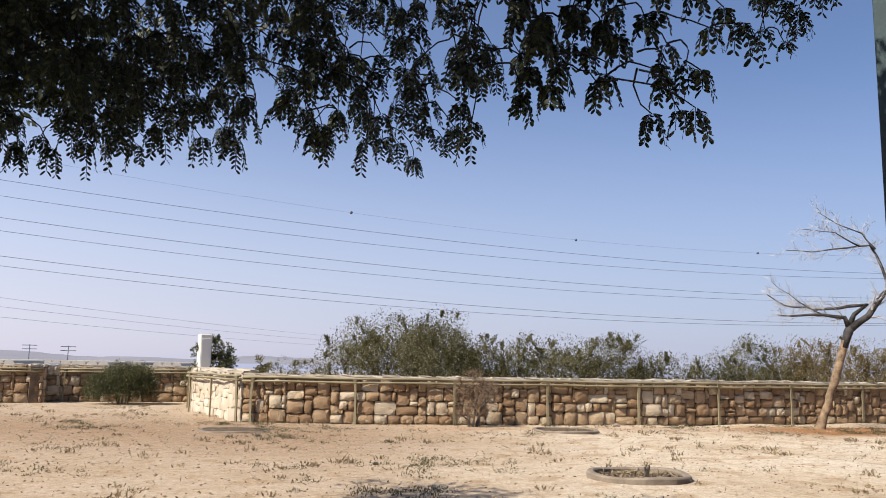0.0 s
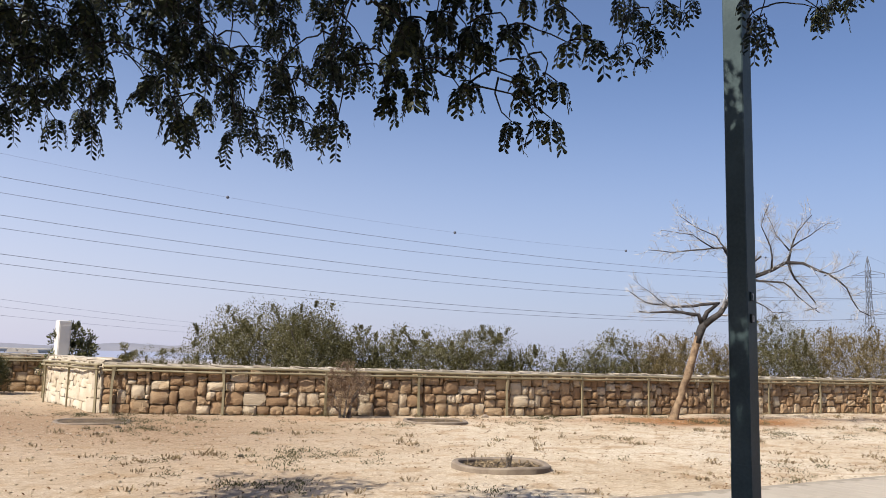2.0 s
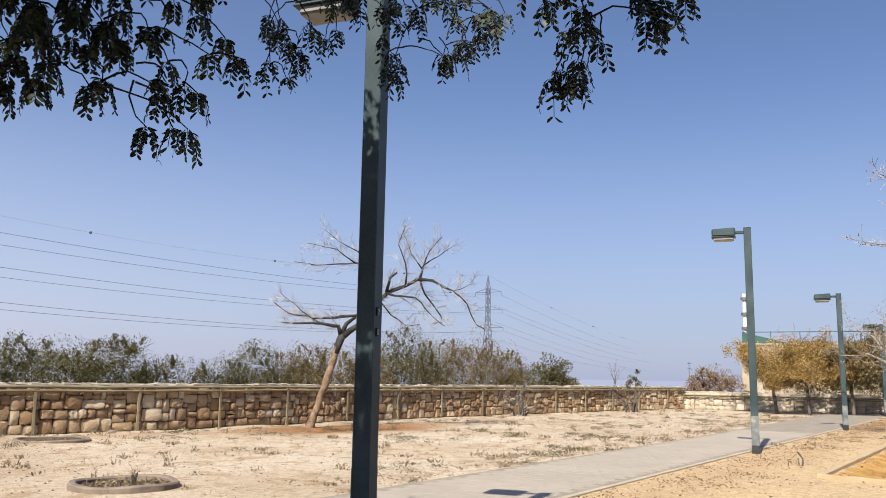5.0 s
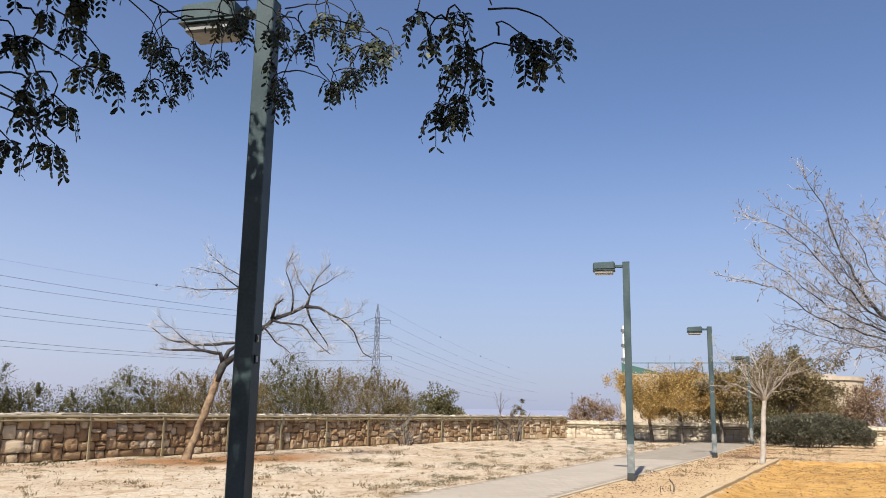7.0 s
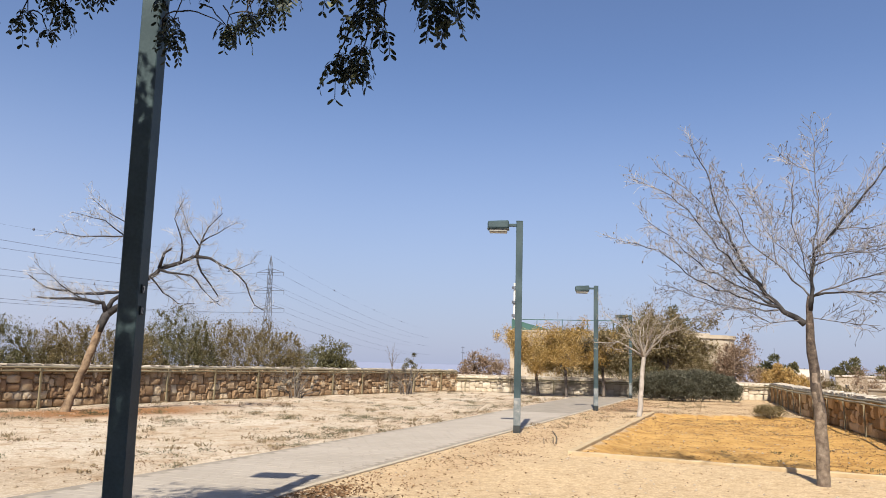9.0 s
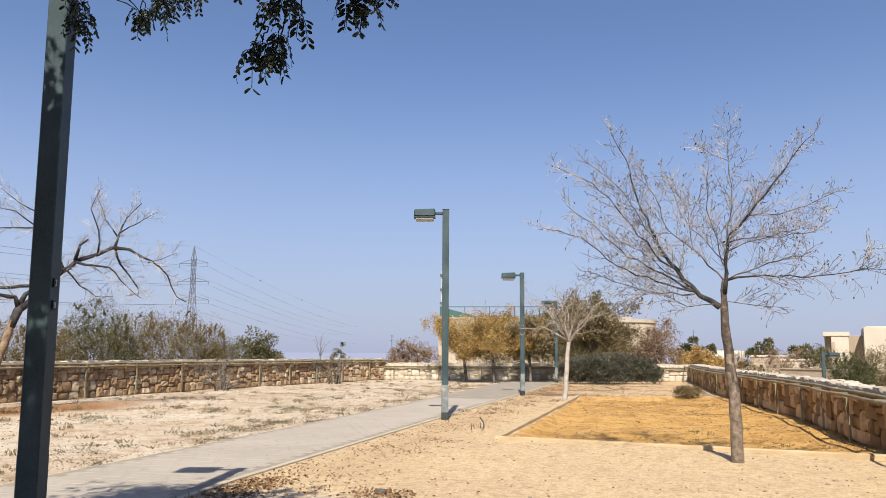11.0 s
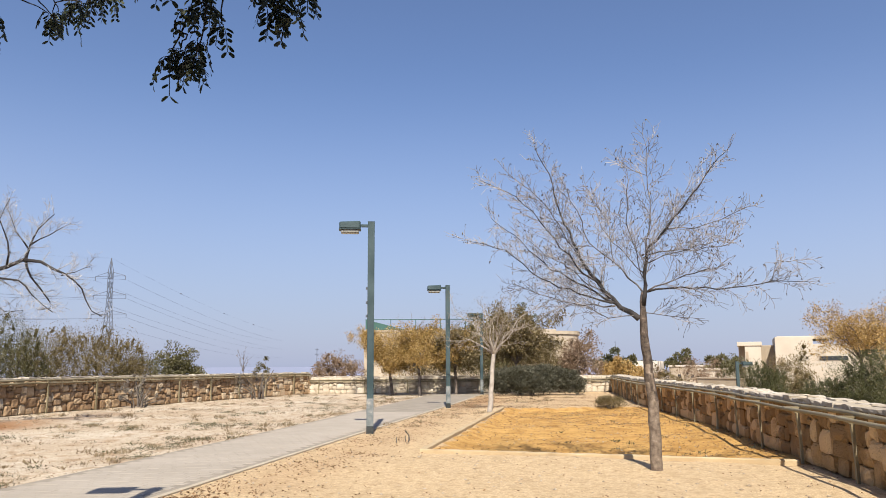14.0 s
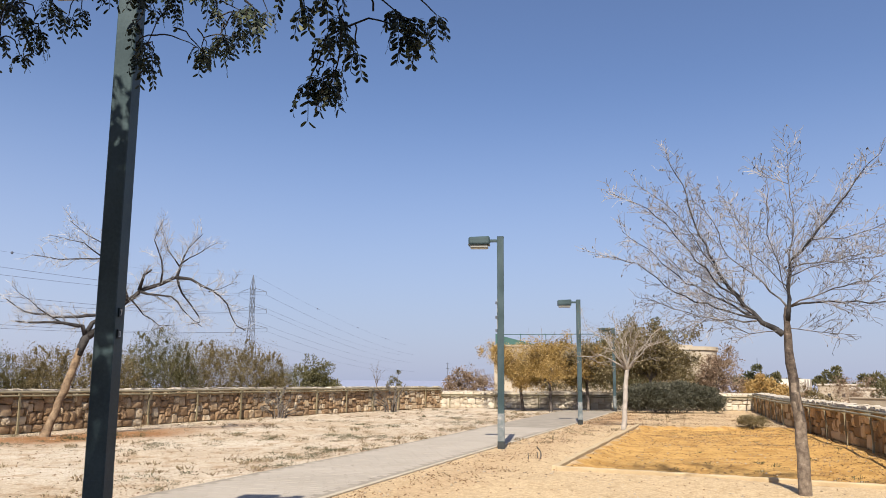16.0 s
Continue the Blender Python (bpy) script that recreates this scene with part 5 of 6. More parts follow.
for h, d, w, t, k in ((84.6, 70, 5, 3.4, 1), (87.0, 75, 6, 3.8, 2), (89.4, 66, 4, 4.2, 3), (92.6, 60, 4, 4.4, 4), (83.2, 62, 4, 3.2, 5), (100.0, 34, 5, 4.6, 6)):
    bush("street_bush", polar(h, d) + Vector((0, 0, -2.4)), w, t + 0.6, 86 + k, (LEAF_OLIVE, LEAF_BROWN, LEAF_RUST)[k % 3], "hazy green shrub among the lower street gardens", 4000, 0.13, ragged=0.45, group="street shrubs")
bush("palm_bush", polar(98.4, 34) + Vector((0, 0, -2.4)), 1.4, 5.0, 95, LEAF_YELLOW, "yellow-green feathery shrub behind the street lamp", 1600, 0.13, shoots=0.7)


# ---- power line ----
def pylon(place, high, label):
    p = thing("pylon", place, label, "pylon")
    p.rotation_euler = (0, 0, radians(12))

    def half(z):
        return 1.9 - 1.35 * min(z / (high * 0.62), 1.0)
    levels = [0, 5, 9.5, 13.5, 17, 20, 23, 26, 29, 32, high]
    for sx, sy in ((-1, -1), (-1, 1), (1, -1), (1, 1)):
        vs, fs = [], []
        tube(vs, fs, [(sx * half(z), sy * half(z), z) for z in levels[:-1]] + [(0, 0, high)], [0.11] * len(levels), 4)
        mesh_part("leg", vs, fs, STEEL, p)
    vs, fs = [], []
    for a, b in zip(levels[:-2], levels[1:-1]):
        ha, hb = half(a), half(b)
        for s in (-1, 1):
            for q in (((-ha, s * ha, a), (hb, s * hb, b)), ((ha, s * ha, a), (-hb, s * hb, b)), ((s * ha, -ha, a), (s * hb, hb, b)), ((s * ha, ha, a), (s * hb, -hb, b))):
                tube(vs, fs, q, [0.055, 0.055], 3, False)
    mesh_part("bracing", vs, fs, STEEL, p)
    for z, r in ((30.4, 5.0), (24.5, 5.4), (18.6, 5.8)):
        vs, fs = [], []
        for s in (-1, 1):
            tube(vs, fs, [(0, s * 0.5, z), (0, s * r, z)], [0.09, 0.06], 4)
            tube(vs, fs, [(0, s * 0.5, z + 1.3), (0, s * r, z)], [0.08, 0.06], 4)
            tube(vs, fs, [(0, s * r, z), (0, s * r, z - 1.2)], [0.09, 0.09], 5)
        mesh_part("crossarm", vs, fs, STEEL, p)
    return p


PYLON = Vector((200.5, 184.3, -0.8))
pylon(PYLON, 36, "grey lattice steel pylon far behind the wall")


def wire(name, a, b, sag, r, label, balls=()):
    """One sagging conductor, with marker balls where given (part of the span)."""
    a, b = Vector(a), Vector(b)
    w = thing(name, a, label, "power line", "power lines")
    pts = []
    for i in range(41):
        t = i / 40
        p = a.lerp(b, t) - a
        p.z -= 4 * sag * t * (1 - t)
        pts.append(p)
    vs, fs = [], []
    tube(vs, fs, pts, [r] * 41, 4, False)
    mesh_part("conductor", vs, fs, WIRE, w)
    for t in balls:
        bm = bmesh.new()
        p = a.lerp(b, t) - a
        p.z -= 4 * sag * t * (1 - t)
        bmesh.ops.create_icosphere(bm, subdivisions=2, radius=0.3, matrix=Matrix.Translation(p))
        part("marker_ball", bm, WIRE, w)


west, east = Vector((-0.985, -0.17, 0)), Vector((0.92, 0.39, 0))
for z, r in ((29.2, 5.0), (23.3, 5.4), (17.4, 5.8)):
    for s in (-1, 1):
        o = Vector((0.17, -0.985, 0)) * (r * s) + Vector((0, 0, z))
        wire("power_line", PYLON + o, PYLON + o * 1.0 + Vector((0.17, -0.985, 0)) * (3.0 * s) + west * 300 + Vector((0, 0, 5.2)), 6.9, 0.035, "thin dark power conductor across the sky")
        o2 = Vector((0.39, -0.92, 0)) * (r * s) + Vector((0, 0, z))
        wire("power_line", PYLON + o2, PYLON + o2 + east * 320 + Vector((0, 0, -9)), 2.5, 0.03, "thin dark power conductor beyond the pylon")
wire("power_line", PYLON + Vector((0, 0, 36)), PYLON + west * 300 + Vector((0, 0, 42.1)), 10.1, 0.014, "faint earth wire with marker balls", (0.15, 0.316, 0.475, 0.636))
wire("power_line", PYLON + Vector((0, 0, 36)), PYLON + east * 320 + Vector((0, 0, 27)), 2.5, 0.02, "faint earth wire beyond the pylon", (0.25, 0.5, 0.75))
for k, z in enumerate((24.0, 20.5, 16.5)):
    wire("power_line", Vector((-150, 260, z + 3)), Vector((156, 886, z + 3)), 4.0, 0.05, "faint far power conductor low over the plain")


# ---- cabinet beyond the wall ----
def cabinet():
    c = thing("cabinet", polar(-4.85, 30.5) + Vector((0, 0, -0.5)), "tall white utility cabinet behind the wall", "cabinet", rz=radians(20))
    bm = bmesh.new()
    box(bm, (0, 0, 1.5), (0.4, 0.4, 3.0), bevel=0.02)
    part("body", bm, WHITE_PAINT, c)
    bm = bmesh.new()
    box(bm, (0, -0.205, 1.5), (0.32, 0.02, 2.7), bevel=0.005)
    part("door", bm, WHITE_PAINT, c)


cabinet()


# ---- far buildings ----
def window(parent, c, s, normal_x=True):
    bm = bmesh.new()
    box(bm, c, s)
    w = part("window", bm, DARK_GLASS, parent)
    return w


def far_house():
    """The stone building with a green netted court behind the far wall."""
    o = polar(64.2, 66)
    h = thing("stone_building", o, "pale stone building with a netted sports court on its roof", "building")
    h.rotation_euler = (0, 0, radians(-64.2 - 6))
    bm = bmesh.new()
    box(bm, (7.6, 3, 1.6), (15.2, 6, 5.4))
    part("wall", bm, PALE_STONE, h)
    bm = bmesh.new()
    box(bm, (7.6, 3, 4.37), (15.4, 6.2, 0.16), bevel=0.03)
    part("parapet", bm, PALE_STONE, h)
    vs = [(0.1, 0.2, 4.4), (3.6, 0.2, 4.4), (0.1, 0.2, 5.3), (0.1, 0.24, 5.3), (3.6, 0.24, 4.4), (0.1, 0.24, 4.4)]
    mesh_part("netting", vs, [(0, 1, 2), (3, 4, 5), (0, 2, 3, 5), (1, 4, 3, 2), (0, 5, 4, 1)], GREEN_NET, h, "green shade netting")
    for i in range(6):
        vs, fs = [], []
        tube(vs, fs, [(0.1 + i * 2.0, 0.3, 4.3), (0.1 + i * 2.0, 0.3, 5.35)], [0.03, 0.03], 5)
        mesh_part("fence_post", vs, fs, GREEN_NET, h)
    vs, fs = [], []
    tube(vs, fs, [(0.1, 0.3, 5.3), (10.1, 0.3, 5.3)], [0.03, 0.03], 5)
    mesh_part("fence_rail", vs, fs, GREEN_NET, h)
    return h


far_house()


def stone_kiosk():
    o = polar(77.0, 62)
    h = thing("stone_kiosk", o, "round pale stone block behind the trees", "building")
    bm = bmesh.new()
    bmesh.ops.create_cone(bm, cap_ends=True, segments=28, radius1=2.2, radius2=2.2, depth=6, matrix=Matrix.Translation((0, 0, 0.9)))
    part("wall", bm, PALE_STONE, h)
    bm = bmesh.new()
    bmesh.ops.create_cone(bm, cap_ends=True, segments=28, radius1=2.3, radius2=2.3, depth=0.25, matrix=Matrix.Translation((0, 0, 3.95)))
    part("roof", bm, PALE_STONE, h)


stone_kiosk()


def mast():
    m = thing("antenna_mast", polar(64.5, 80), "white banded antenna mast beside the stone building", "mast")
    vs, fs = [], []
    tube(vs, fs, [(0, 0, -1), (0, 0, 9.6)], [0.19, 0.17], 8)
    mesh_part("pole", vs, fs, WHITE_PAINT, m)
    for z in (6.3, 7.6, 9.0):
        vs, fs = [], []
        tube(vs, fs, [(0, 0, z), (0, 0, z + 0.25)], [0.34, 0.34], 8)
        mesh_part("band", vs, fs, STEEL, m)


mast()


def villa():
    """A white flat-roofed house; its front faces the park."""
    v = thing("villa", (87.0, -2.3, -2.3), "white flat-roofed modern house with cream lower storey", "house")

    def block(name, x0, x1, y0, y1, z0, z1, mat, label=""):
        bm = bmesh.new()
        box(bm, ((x0 + x1) / 2, (y0 + y1) / 2, (z0 + z1) / 2), (x1 - x0, y1 - y0, z1 - z0), bevel=0.03)
        return part(name, bm, mat, v, label)
    block("wall", 0, 9, -3.5, -0.1, 0, 6.55, VILLA)
    block("roof_slab", 0.3, 9, -5.4, -0.3, 6.3, 6.62, VILLA)
    block("wing", 0.5, 9, -8.2, -3.5, 0, 5.85, VILLA)
    # this wall and the porch take darker cream, which paints in their shade
    block("shadow_side_wall", 2.5, 9, -0.1, 1.2, 0, 5.8, CREAM)
    block("side_block", -0.4, 6, 1.2, 2.7, 0, 5.7, VILLA)
    block("roof_cap", -0.5, 6.2, 1.1, 3.4, 5.7, 6.1, VILLA)
    block("porch", 1.6, 6, 2.7, 3.3, 0, 5.7, CREAM)
    block("plinth", -0.35, 0, -8.2, -1.0, 0, 3.45, VILLA)
    for x, y, z, w, h in ((0.48, -5.3, 4.45, 2.5, 0.4), (-0.02, -2.9, 4.5, 0.2, 0.25)):
        bm = bmesh.new()
        box(bm, (x, y, z), (0.06, w, h))
        part("window", bm, DARK_GLASS, v)
    for x, y, z, w, h in ((-0.37, -1.9, 2.6, 0.6, 1.7), (2.48, 0.6, 4.6, 0.4, 1.4), (-0.42, 2.5, 4.6, 0.25, 1.1)):
        bm = bmesh.new()
        box(bm, (x, y, z), (0.05, w, h))
        part("door", bm, CREAM, v)
    block("shutter", -0.04, 0.03, -0.9, -0.3, 3.7, 4.5, CREAM)


villa()


def plain_house(place, s, rz, mat, label):
    h = thing("far_house", place, label, "house", "far houses", rz)
    bm = bmesh.new()
    box(bm, (0, 0, s[2] / 2), s, bevel=0.05)
    part("wall", bm, mat, h)
    bm = bmesh.new()
    box(bm, (0, 0, s[2] + 0.1), (s[0] + 0.3, s[1] + 0.3, 0.25), bevel=0.04)
    part("roof", bm, VILLA, h)
    for k in (-0.28, 0.05, 0.3):
        bm = bmesh.new()
        box(bm, (-s[0] / 2 - 0.01, s[1] * k, s[2] * 0.6), (0.06, s[1] * 0.06, s[2] * 0.14))
        part("window", bm, DARK_GLASS, h)


plain_house(polar(101, 60) + Vector((0, 0, -2.4)), (8, 9, 6.2), radians(-11), CREAM, "cream flat-roofed house among the street trees")
plain_house(polar(86.5, 130) + Vector((0, 0, -2)), (10, 7, 3.3), radians(4), CREAM, "small cream house far down the street")
plain_house(polar(88.2, 110) + Vector((0, 0, -2)), (8, 5, 2.9), radians(0), VILLA, "small white house far down the street")


def long_shed(place, length, label):
    s = thing("greenhouse", place, label, "greenhouse", "far greenhouses")
    bm = bmesh.new()
    for i in range(3):
        bmesh.ops.create_cone(bm, cap_ends=True, segments=16, radius1=2.2, radius2=2.2, depth=length, matrix=Matrix.Translation((i * 4.3, 0, 0.6)) @ Matrix.Rotation(math.pi / 2, 4, "X"))
    part("cover", bm, VILLA, s)
    bm = bmesh.new()
    box(bm, (4.3, 0, 0.2), (13, length, 1.4))
    part("wall", bm, VILLA, s)


long_shed(polar(82.5, 150) + Vector((0, 0, -0.5)), 9, "white plastic greenhouse in the distance")
for h, d in ((-16.5, 420), (-14.8, 560), (-13.5, 520), (-12.4, 450), (-11.5, 380), (-10.4, 610), (-9.5, 480), (-8.2, 540), (-7.2, 430), (-6.4, 600)):
    long_shed(polar(h, d) + Vector((0, 0, -1.6)), 46, "white plastic greenhouses on the far plain")


def garden_wall(a, b, high, label):
    a, b = Vector(a), Vector(b)
    w = thing("garden_wall", a, label, "wall", "street walls", math.atan2(b.y - a.y, b.x - a.x))
    bm = bmesh.new()
    n = (b - a).length
    box(bm, (n / 2, 0, high / 2), (n, 0.25, high), bevel=0.02)
    part("wall", bm, PALE_STONE, w)
    bm = bmesh.new()
    box(bm, (n / 2, 0, high + 0.05), (n + 0.1, 0.34, 0.1), bevel=0.02)
    part("coping", bm, CREAM, w)


garden_wall(polar(86.8, 62) + Vector((0, 0, -2.4)), polar(90.5, 58) + Vector((0, 0, -2.4)), 3.0, "brown garden wall below the park")
street_lamp((19.3, -3.5, -2.6), 5.05, 165, "blue-green street lamp standing in the lower street")
street_lamp((47.0, 0.6, -2.6), 4.35, 165, "blue-green street lamp far down the lower street")


# ---- far hills and tree line ----
def hills(name, h0, h1, d, base, rise, seed, mat, label):
    rng = random.Random(seed)
    vs, fs = [], []
    n = 120
    for i in range(n + 1):
        h = h0 + (h1 - h0) * i / n
        p = polar(h, d)
        q = polar(h, d * 1.15)
        k = math.sin(math.pi * i / n) ** 0.5
        z = base + k * rise * (0.75 + 0.25 * math.sin(i * 0.21 + seed) + 0.1 * math.sin(i * 0.63)) + rng.uniform(-0.04, 0.04) * rise
        vs += [(p.x, p.y, base - 6), (q.x, q.y, z)]
    fs = [(2 * i, 2 * i + 2, 2 * i + 3, 2 * i + 1) for i in range(n)]
    return tagged(mesh_part(name, vs, fs, mat, None, smooth=True), label, "hills", kind="structure")


# the blue-grey of distant air haze is painted into the hill colour
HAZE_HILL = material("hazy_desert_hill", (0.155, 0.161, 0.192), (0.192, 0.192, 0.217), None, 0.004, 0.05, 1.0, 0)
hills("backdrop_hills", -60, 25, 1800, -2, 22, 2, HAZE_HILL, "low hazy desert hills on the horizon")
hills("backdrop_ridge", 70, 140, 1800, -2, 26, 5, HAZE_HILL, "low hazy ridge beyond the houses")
for i in range(26):
    rr = random.Random(900 + i)
    h = 81 + i * 0.95 + rr.uniform(-0.4, 0.4)
    bush("far_tree", polar(h, rr.uniform(110, 190)) + Vector((0, 0, -2)), rr.uniform(4, 8), rr.uniform(4.0, 6.2), 900 + i, LEAF_OLIVE if i % 3 else LEAF_GREEN, "dark far tree in the town beyond the wall", 700, 0.5, category="tree", group="far trees", stems=3, shoots=0.15)
for h, d, z, arm in ((-15.2, 600, 11, 4.5), (-13.0, 560, 10, 4.5), (60.9, 420, 10.6, 1.6), (81.4, 520, 16, 2.4), (-30.0, 300.2, 28, 4.5), (10.0, 899.7, 28, 4.5)):
    if z:
        p = thing("far_pole", polar(h, d), "far wooden power pole with crossbars", "power pole", "far poles")
        vs, fs = [], []
        tube(vs, fs, [(0, 0, -1), (0, 0, z)], [0.3, 0.25] if arm > 4 else [0.2, 0.15], 5)
        mesh_part("pole", vs, fs, STEEL, p)
        for q in (z - 0.6, z - 3):
            vs, fs = [], []
            tube(vs, fs, [(-arm, 0, q), (arm, 0, q)], [0.25, 0.25] if arm > 4 else [0.12, 0.12], 4)
            mesh_part("crossbar", vs, fs, STEEL, p)
bush("far_tree", polar(57.3, 92), 1.7, 2.7, 952, LEAF_OLIVE, "small dark far tree beyond the wall", 420, 0.17, category="tree", group="far trees", stems=5, ragged=0.5)
young_tree("far_bare_tree", polar(56.2, 80), "thin leafless far tree beyond the wall", 1.1, (-0.2, 0.1), 1.8, 2.6, 953, LEAF_OLIVE, 0, BARK_GREY, 0.1, 0.05, 2, 6)


def van():
    """A white van in the lower street, half hidden by the lamp and the wall."""
    v = thing("van", polar(101.2, 29) + Vector((0, 0, -2.35)), "white parked van with dark windows in the lower street", "van", rz=radians(-80))
    bm = bmesh.new()
    box(bm, (0, 0, 1.35), (5.2, 2.0, 1.9), bevel=0.12)
    body = part("body", bm, WHITE_PAINT, v)
    bm = bmesh.new()
    box(bm, (0.2, 0, 2.4), (4.2, 1.8, 0.22), bevel=0.08)
    part("roof_rack", bm, STEEL, v)
    for x in (-1.7, -0.2, 1.3):
        for s in (-1, 1):
            bm = bmesh.new()
            box(bm, (x, s * 1.0, 1.75), (1.25, 0.03, 0.55), bevel=0.01)
            part("window", bm, DARK_GLASS, body)
    for x in (-1.6, 1.6):
        for s in (-1, 1):
            bm = bmesh.new()
            bmesh.ops.create_cone(bm, cap_ends=True, segments=20, radius1=0.34, radius2=0.34, depth=0.22, matrix=Matrix.Translation((x, s * 0.92, 0.34)) @ Matrix.Rotation(math.pi / 2, 4, "X"))
            part("wheel", bm, PLATE_BLACK, v)


PLATE_BLACK = material("black_rubber", (0.015, 0.015, 0.016), (0.025, 0.025, 0.026), None, 5, 50, 0.7, 0)
van()


# ---- weeds, litter and stones ----
def scatter(n, seed, test, x0, x1, y0, y1):
    rs = np.random.RandomState(seed)
    out = []
    while len(out) < n:
        x, y = rs.uniform(x0, x1), rs.uniform(y0, y1)
        if rs.rand() < test(x, y):
            out.append((x, y))
    return np.array(out), rs


def on_path(x, y, pad=0.1):
    lo = np.interp(x, [p[0] for p in PATH_RIGHT], [p[1] for p in PATH_RIGHT]) - pad
    hi = np.interp(x, [p[0] for p in PATH_LEFT], [p[1] for p in PATH_LEFT]) + pad
    return (lo < y) & (y < hi)


def north_of(x):
    return np.interp(x, [p[0] for p in NORTH], [p[1] for p in NORTH])


def field(x, y):
    """How thick weeds stand: patches by slow waves, thicker along the path and the wall."""
    if on_path(x, y) or (x > -1 and y > north_of(x) - 0.15) or x > 42 or math.hypot(x - 4.9, y - 10.9) < 1.5:
        return 0.0
    k = 0.5 + 0.5 * math.sin(0.55 * x + 0.8 * y) * math.sin(0.9 * x - 0.7 * y + 1.0)
    edge = np.interp(x, [p[0] for p in PATH_LEFT], [p[1] for p in PATH_LEFT])
    k = 0.06 + 0.6 * k ** 4
    if 0 < y - edge < 1.3 and x > 7:
        k += 0.75
    return min(1.0, k)


def tufts(name, n, seed, test, area, mat, blade, spread, per, label, up=1.0):
    spots, rs = scatter(n, seed, test, *area)
    size = rs.uniform(0.4, 1.3, n) ** 1.5
    at_, way, ln = [], [], []
    for (x, y), s in zip(spots, size):
        z = gz(x, y)
        m = max(3, int(per * s))
        o = rs.normal(size=(m, 3)) * spread * s
        o[:, 2] = np.abs(o[:, 2]) * 0.35
        at_.append(np.array([x, y, z - 0.005]) + o)
        w = rs.normal(size=(m, 3)) * 0.6 + o / (spread * s + 1e-6) * 0.3
        w[:, 2] = np.abs(w[:, 2]) + up
        way.append(w)
        ln.append(np.full(m, blade * (0.6 + 0.5 * s)))
    ln = np.concatenate(ln)
    ob = new(name, leaf_mesh(name, mat, np.concatenate(at_), np.concatenate(way), ln, ln * 0.34, rs))
    return tagged(ob, label, "weeds", kind="stuff")


tufts("weeds", 320, 301, field, (-10, 42, 8, 34), WEED, 0.034, 0.09, 34, "low grey-green weeds on the dry soil", 0.3)


def patchy(seed, n, x0, x1, y0, y1):
    """Close patches of weeds round a number of chance centres."""
    rs = np.random.RandomState(seed)
    c = np.stack([rs.uniform(x0, x1, n), rs.uniform(y0, y1, n)], 1)
    r = 0.12 + 0.55 * rs.rand(n) ** 2

    def test(x, y):
        if field(x, y) == 0.0:
            return 0.0
        q = ((c[:, 0] - x) / (1.2 * r)) ** 2 + ((c[:, 1] - y) / r) ** 2
        return float(np.exp(-q.min()))
    return test


tufts("weed_patches", 560, 307, patchy(9, 95, -6, 38, 9, 23), (-10, 40, 8.5, 24), WEED, 0.036, 0.075, 30, "dark grey-green weed patches on the pale soil", 0.6)
tufts("dry_grass", 900, 302, lambda x, y: field(x, y) * 0.8 + (0.0 if on_path(x, y) else 0.1), (-10, 42, 8, 34), STRAW, 0.065, 0.06, 16, "tufts of dry straw-coloured grass", 0.7)


def litter_zone(x, y):
    edge = np.interp(x, [p[0] for p in PATH_RIGHT], [p[1] for p in PATH_RIGHT])
    d = edge - y
    if d < 0.15 or x < 7:
        return 0.0
    if y < np.interp(x, [p[0] for p in SOUTH[::-1]], [p[1] for p in SOUTH[::-1]]) + 0.15:
        return 0.0
    k = 0.5 + 0.5 * math.sin(1.9 * x + 0.6 * y) * math.sin(1.3 * y - 0.8 * x + 2)
    k = k * (0.4 + 0.6 * math.sin(3.1 * x + 1.7) * math.sin(4.3 * y) ** 2)
    return (0.1 + 0.9 * max(k, 0)) * math.exp(-((d - 0.7) / 1.0) ** 2) + 0.012 + 0.08 * max(k, 0) ** 2 + (0.2 if x > 30 else 0)


def flakes(name, n, seed, test, area, mat, size, label, cat="litter", flat=0.25):
    spots, rs = scatter(n, seed, test, *area)
    z = ground_z(spots[:, 0], spots[:, 1]) + 0.01
    at_ = np.stack([spots[:, 0], spots[:, 1], z], 1)
    way = rs.normal(size=at_.shape)
    way[:, 2] = np.abs(way[:, 2]) * flat
    ob = new(name, leaf_mesh(name, mat, at_, way, size, size * 0.4, rs))
    return tagged(ob, label, cat, kind="stuff")


LITTER = material("dry_leaf_litter", (0.118, 0.0651, 0.031), (0.223, 0.136, 0.0713), None, 1.0, 20, 0.8, 0, spread=0.6)
flakes("leaf_litter", 10000, 303, litter_zone, (7, 44, -3, 14), LITTER, 0.045, "brown dry leaves strewn beside the footpath")
flakes("dry_crumbs", 9000, 308, lambda x, y: 0.0 if on_path(x, y) or (x > -1 and y > north_of(x) - 0.1) else 0.12 + field(x, y), (-9, 38, 8.5, 26), LITTER, 0.045, "dark dry crumbs and leaf bits on the pale soil")
flakes("leaf_drift", 1000, 309, lambda x, y: math.exp(-((x - 7.8) / 1.0) ** 2 - ((y - 6.2 - 0.2 * (x - 7.8)) / 0.3) ** 2) + math.exp(-((x - 8.3) / 0.25) ** 2 - ((y - 4.6) / 0.3) ** 2) if not on_path(x, y) else 0.0, (5, 11, 3.8, 7.5), LITTER, 0.06, "drift of brown dry leaves against the path edge")
tufts("pit_weeds", 60, 304, lambda x, y: 1.0 if bool(inside(np.array(x), np.array(y), PIT)) else 0.25 * litter_zone(x, y), (9, 34, -2, 12), WEED, 0.045, 0.05, 14, "small weeds in the ochre sand", 0.6)
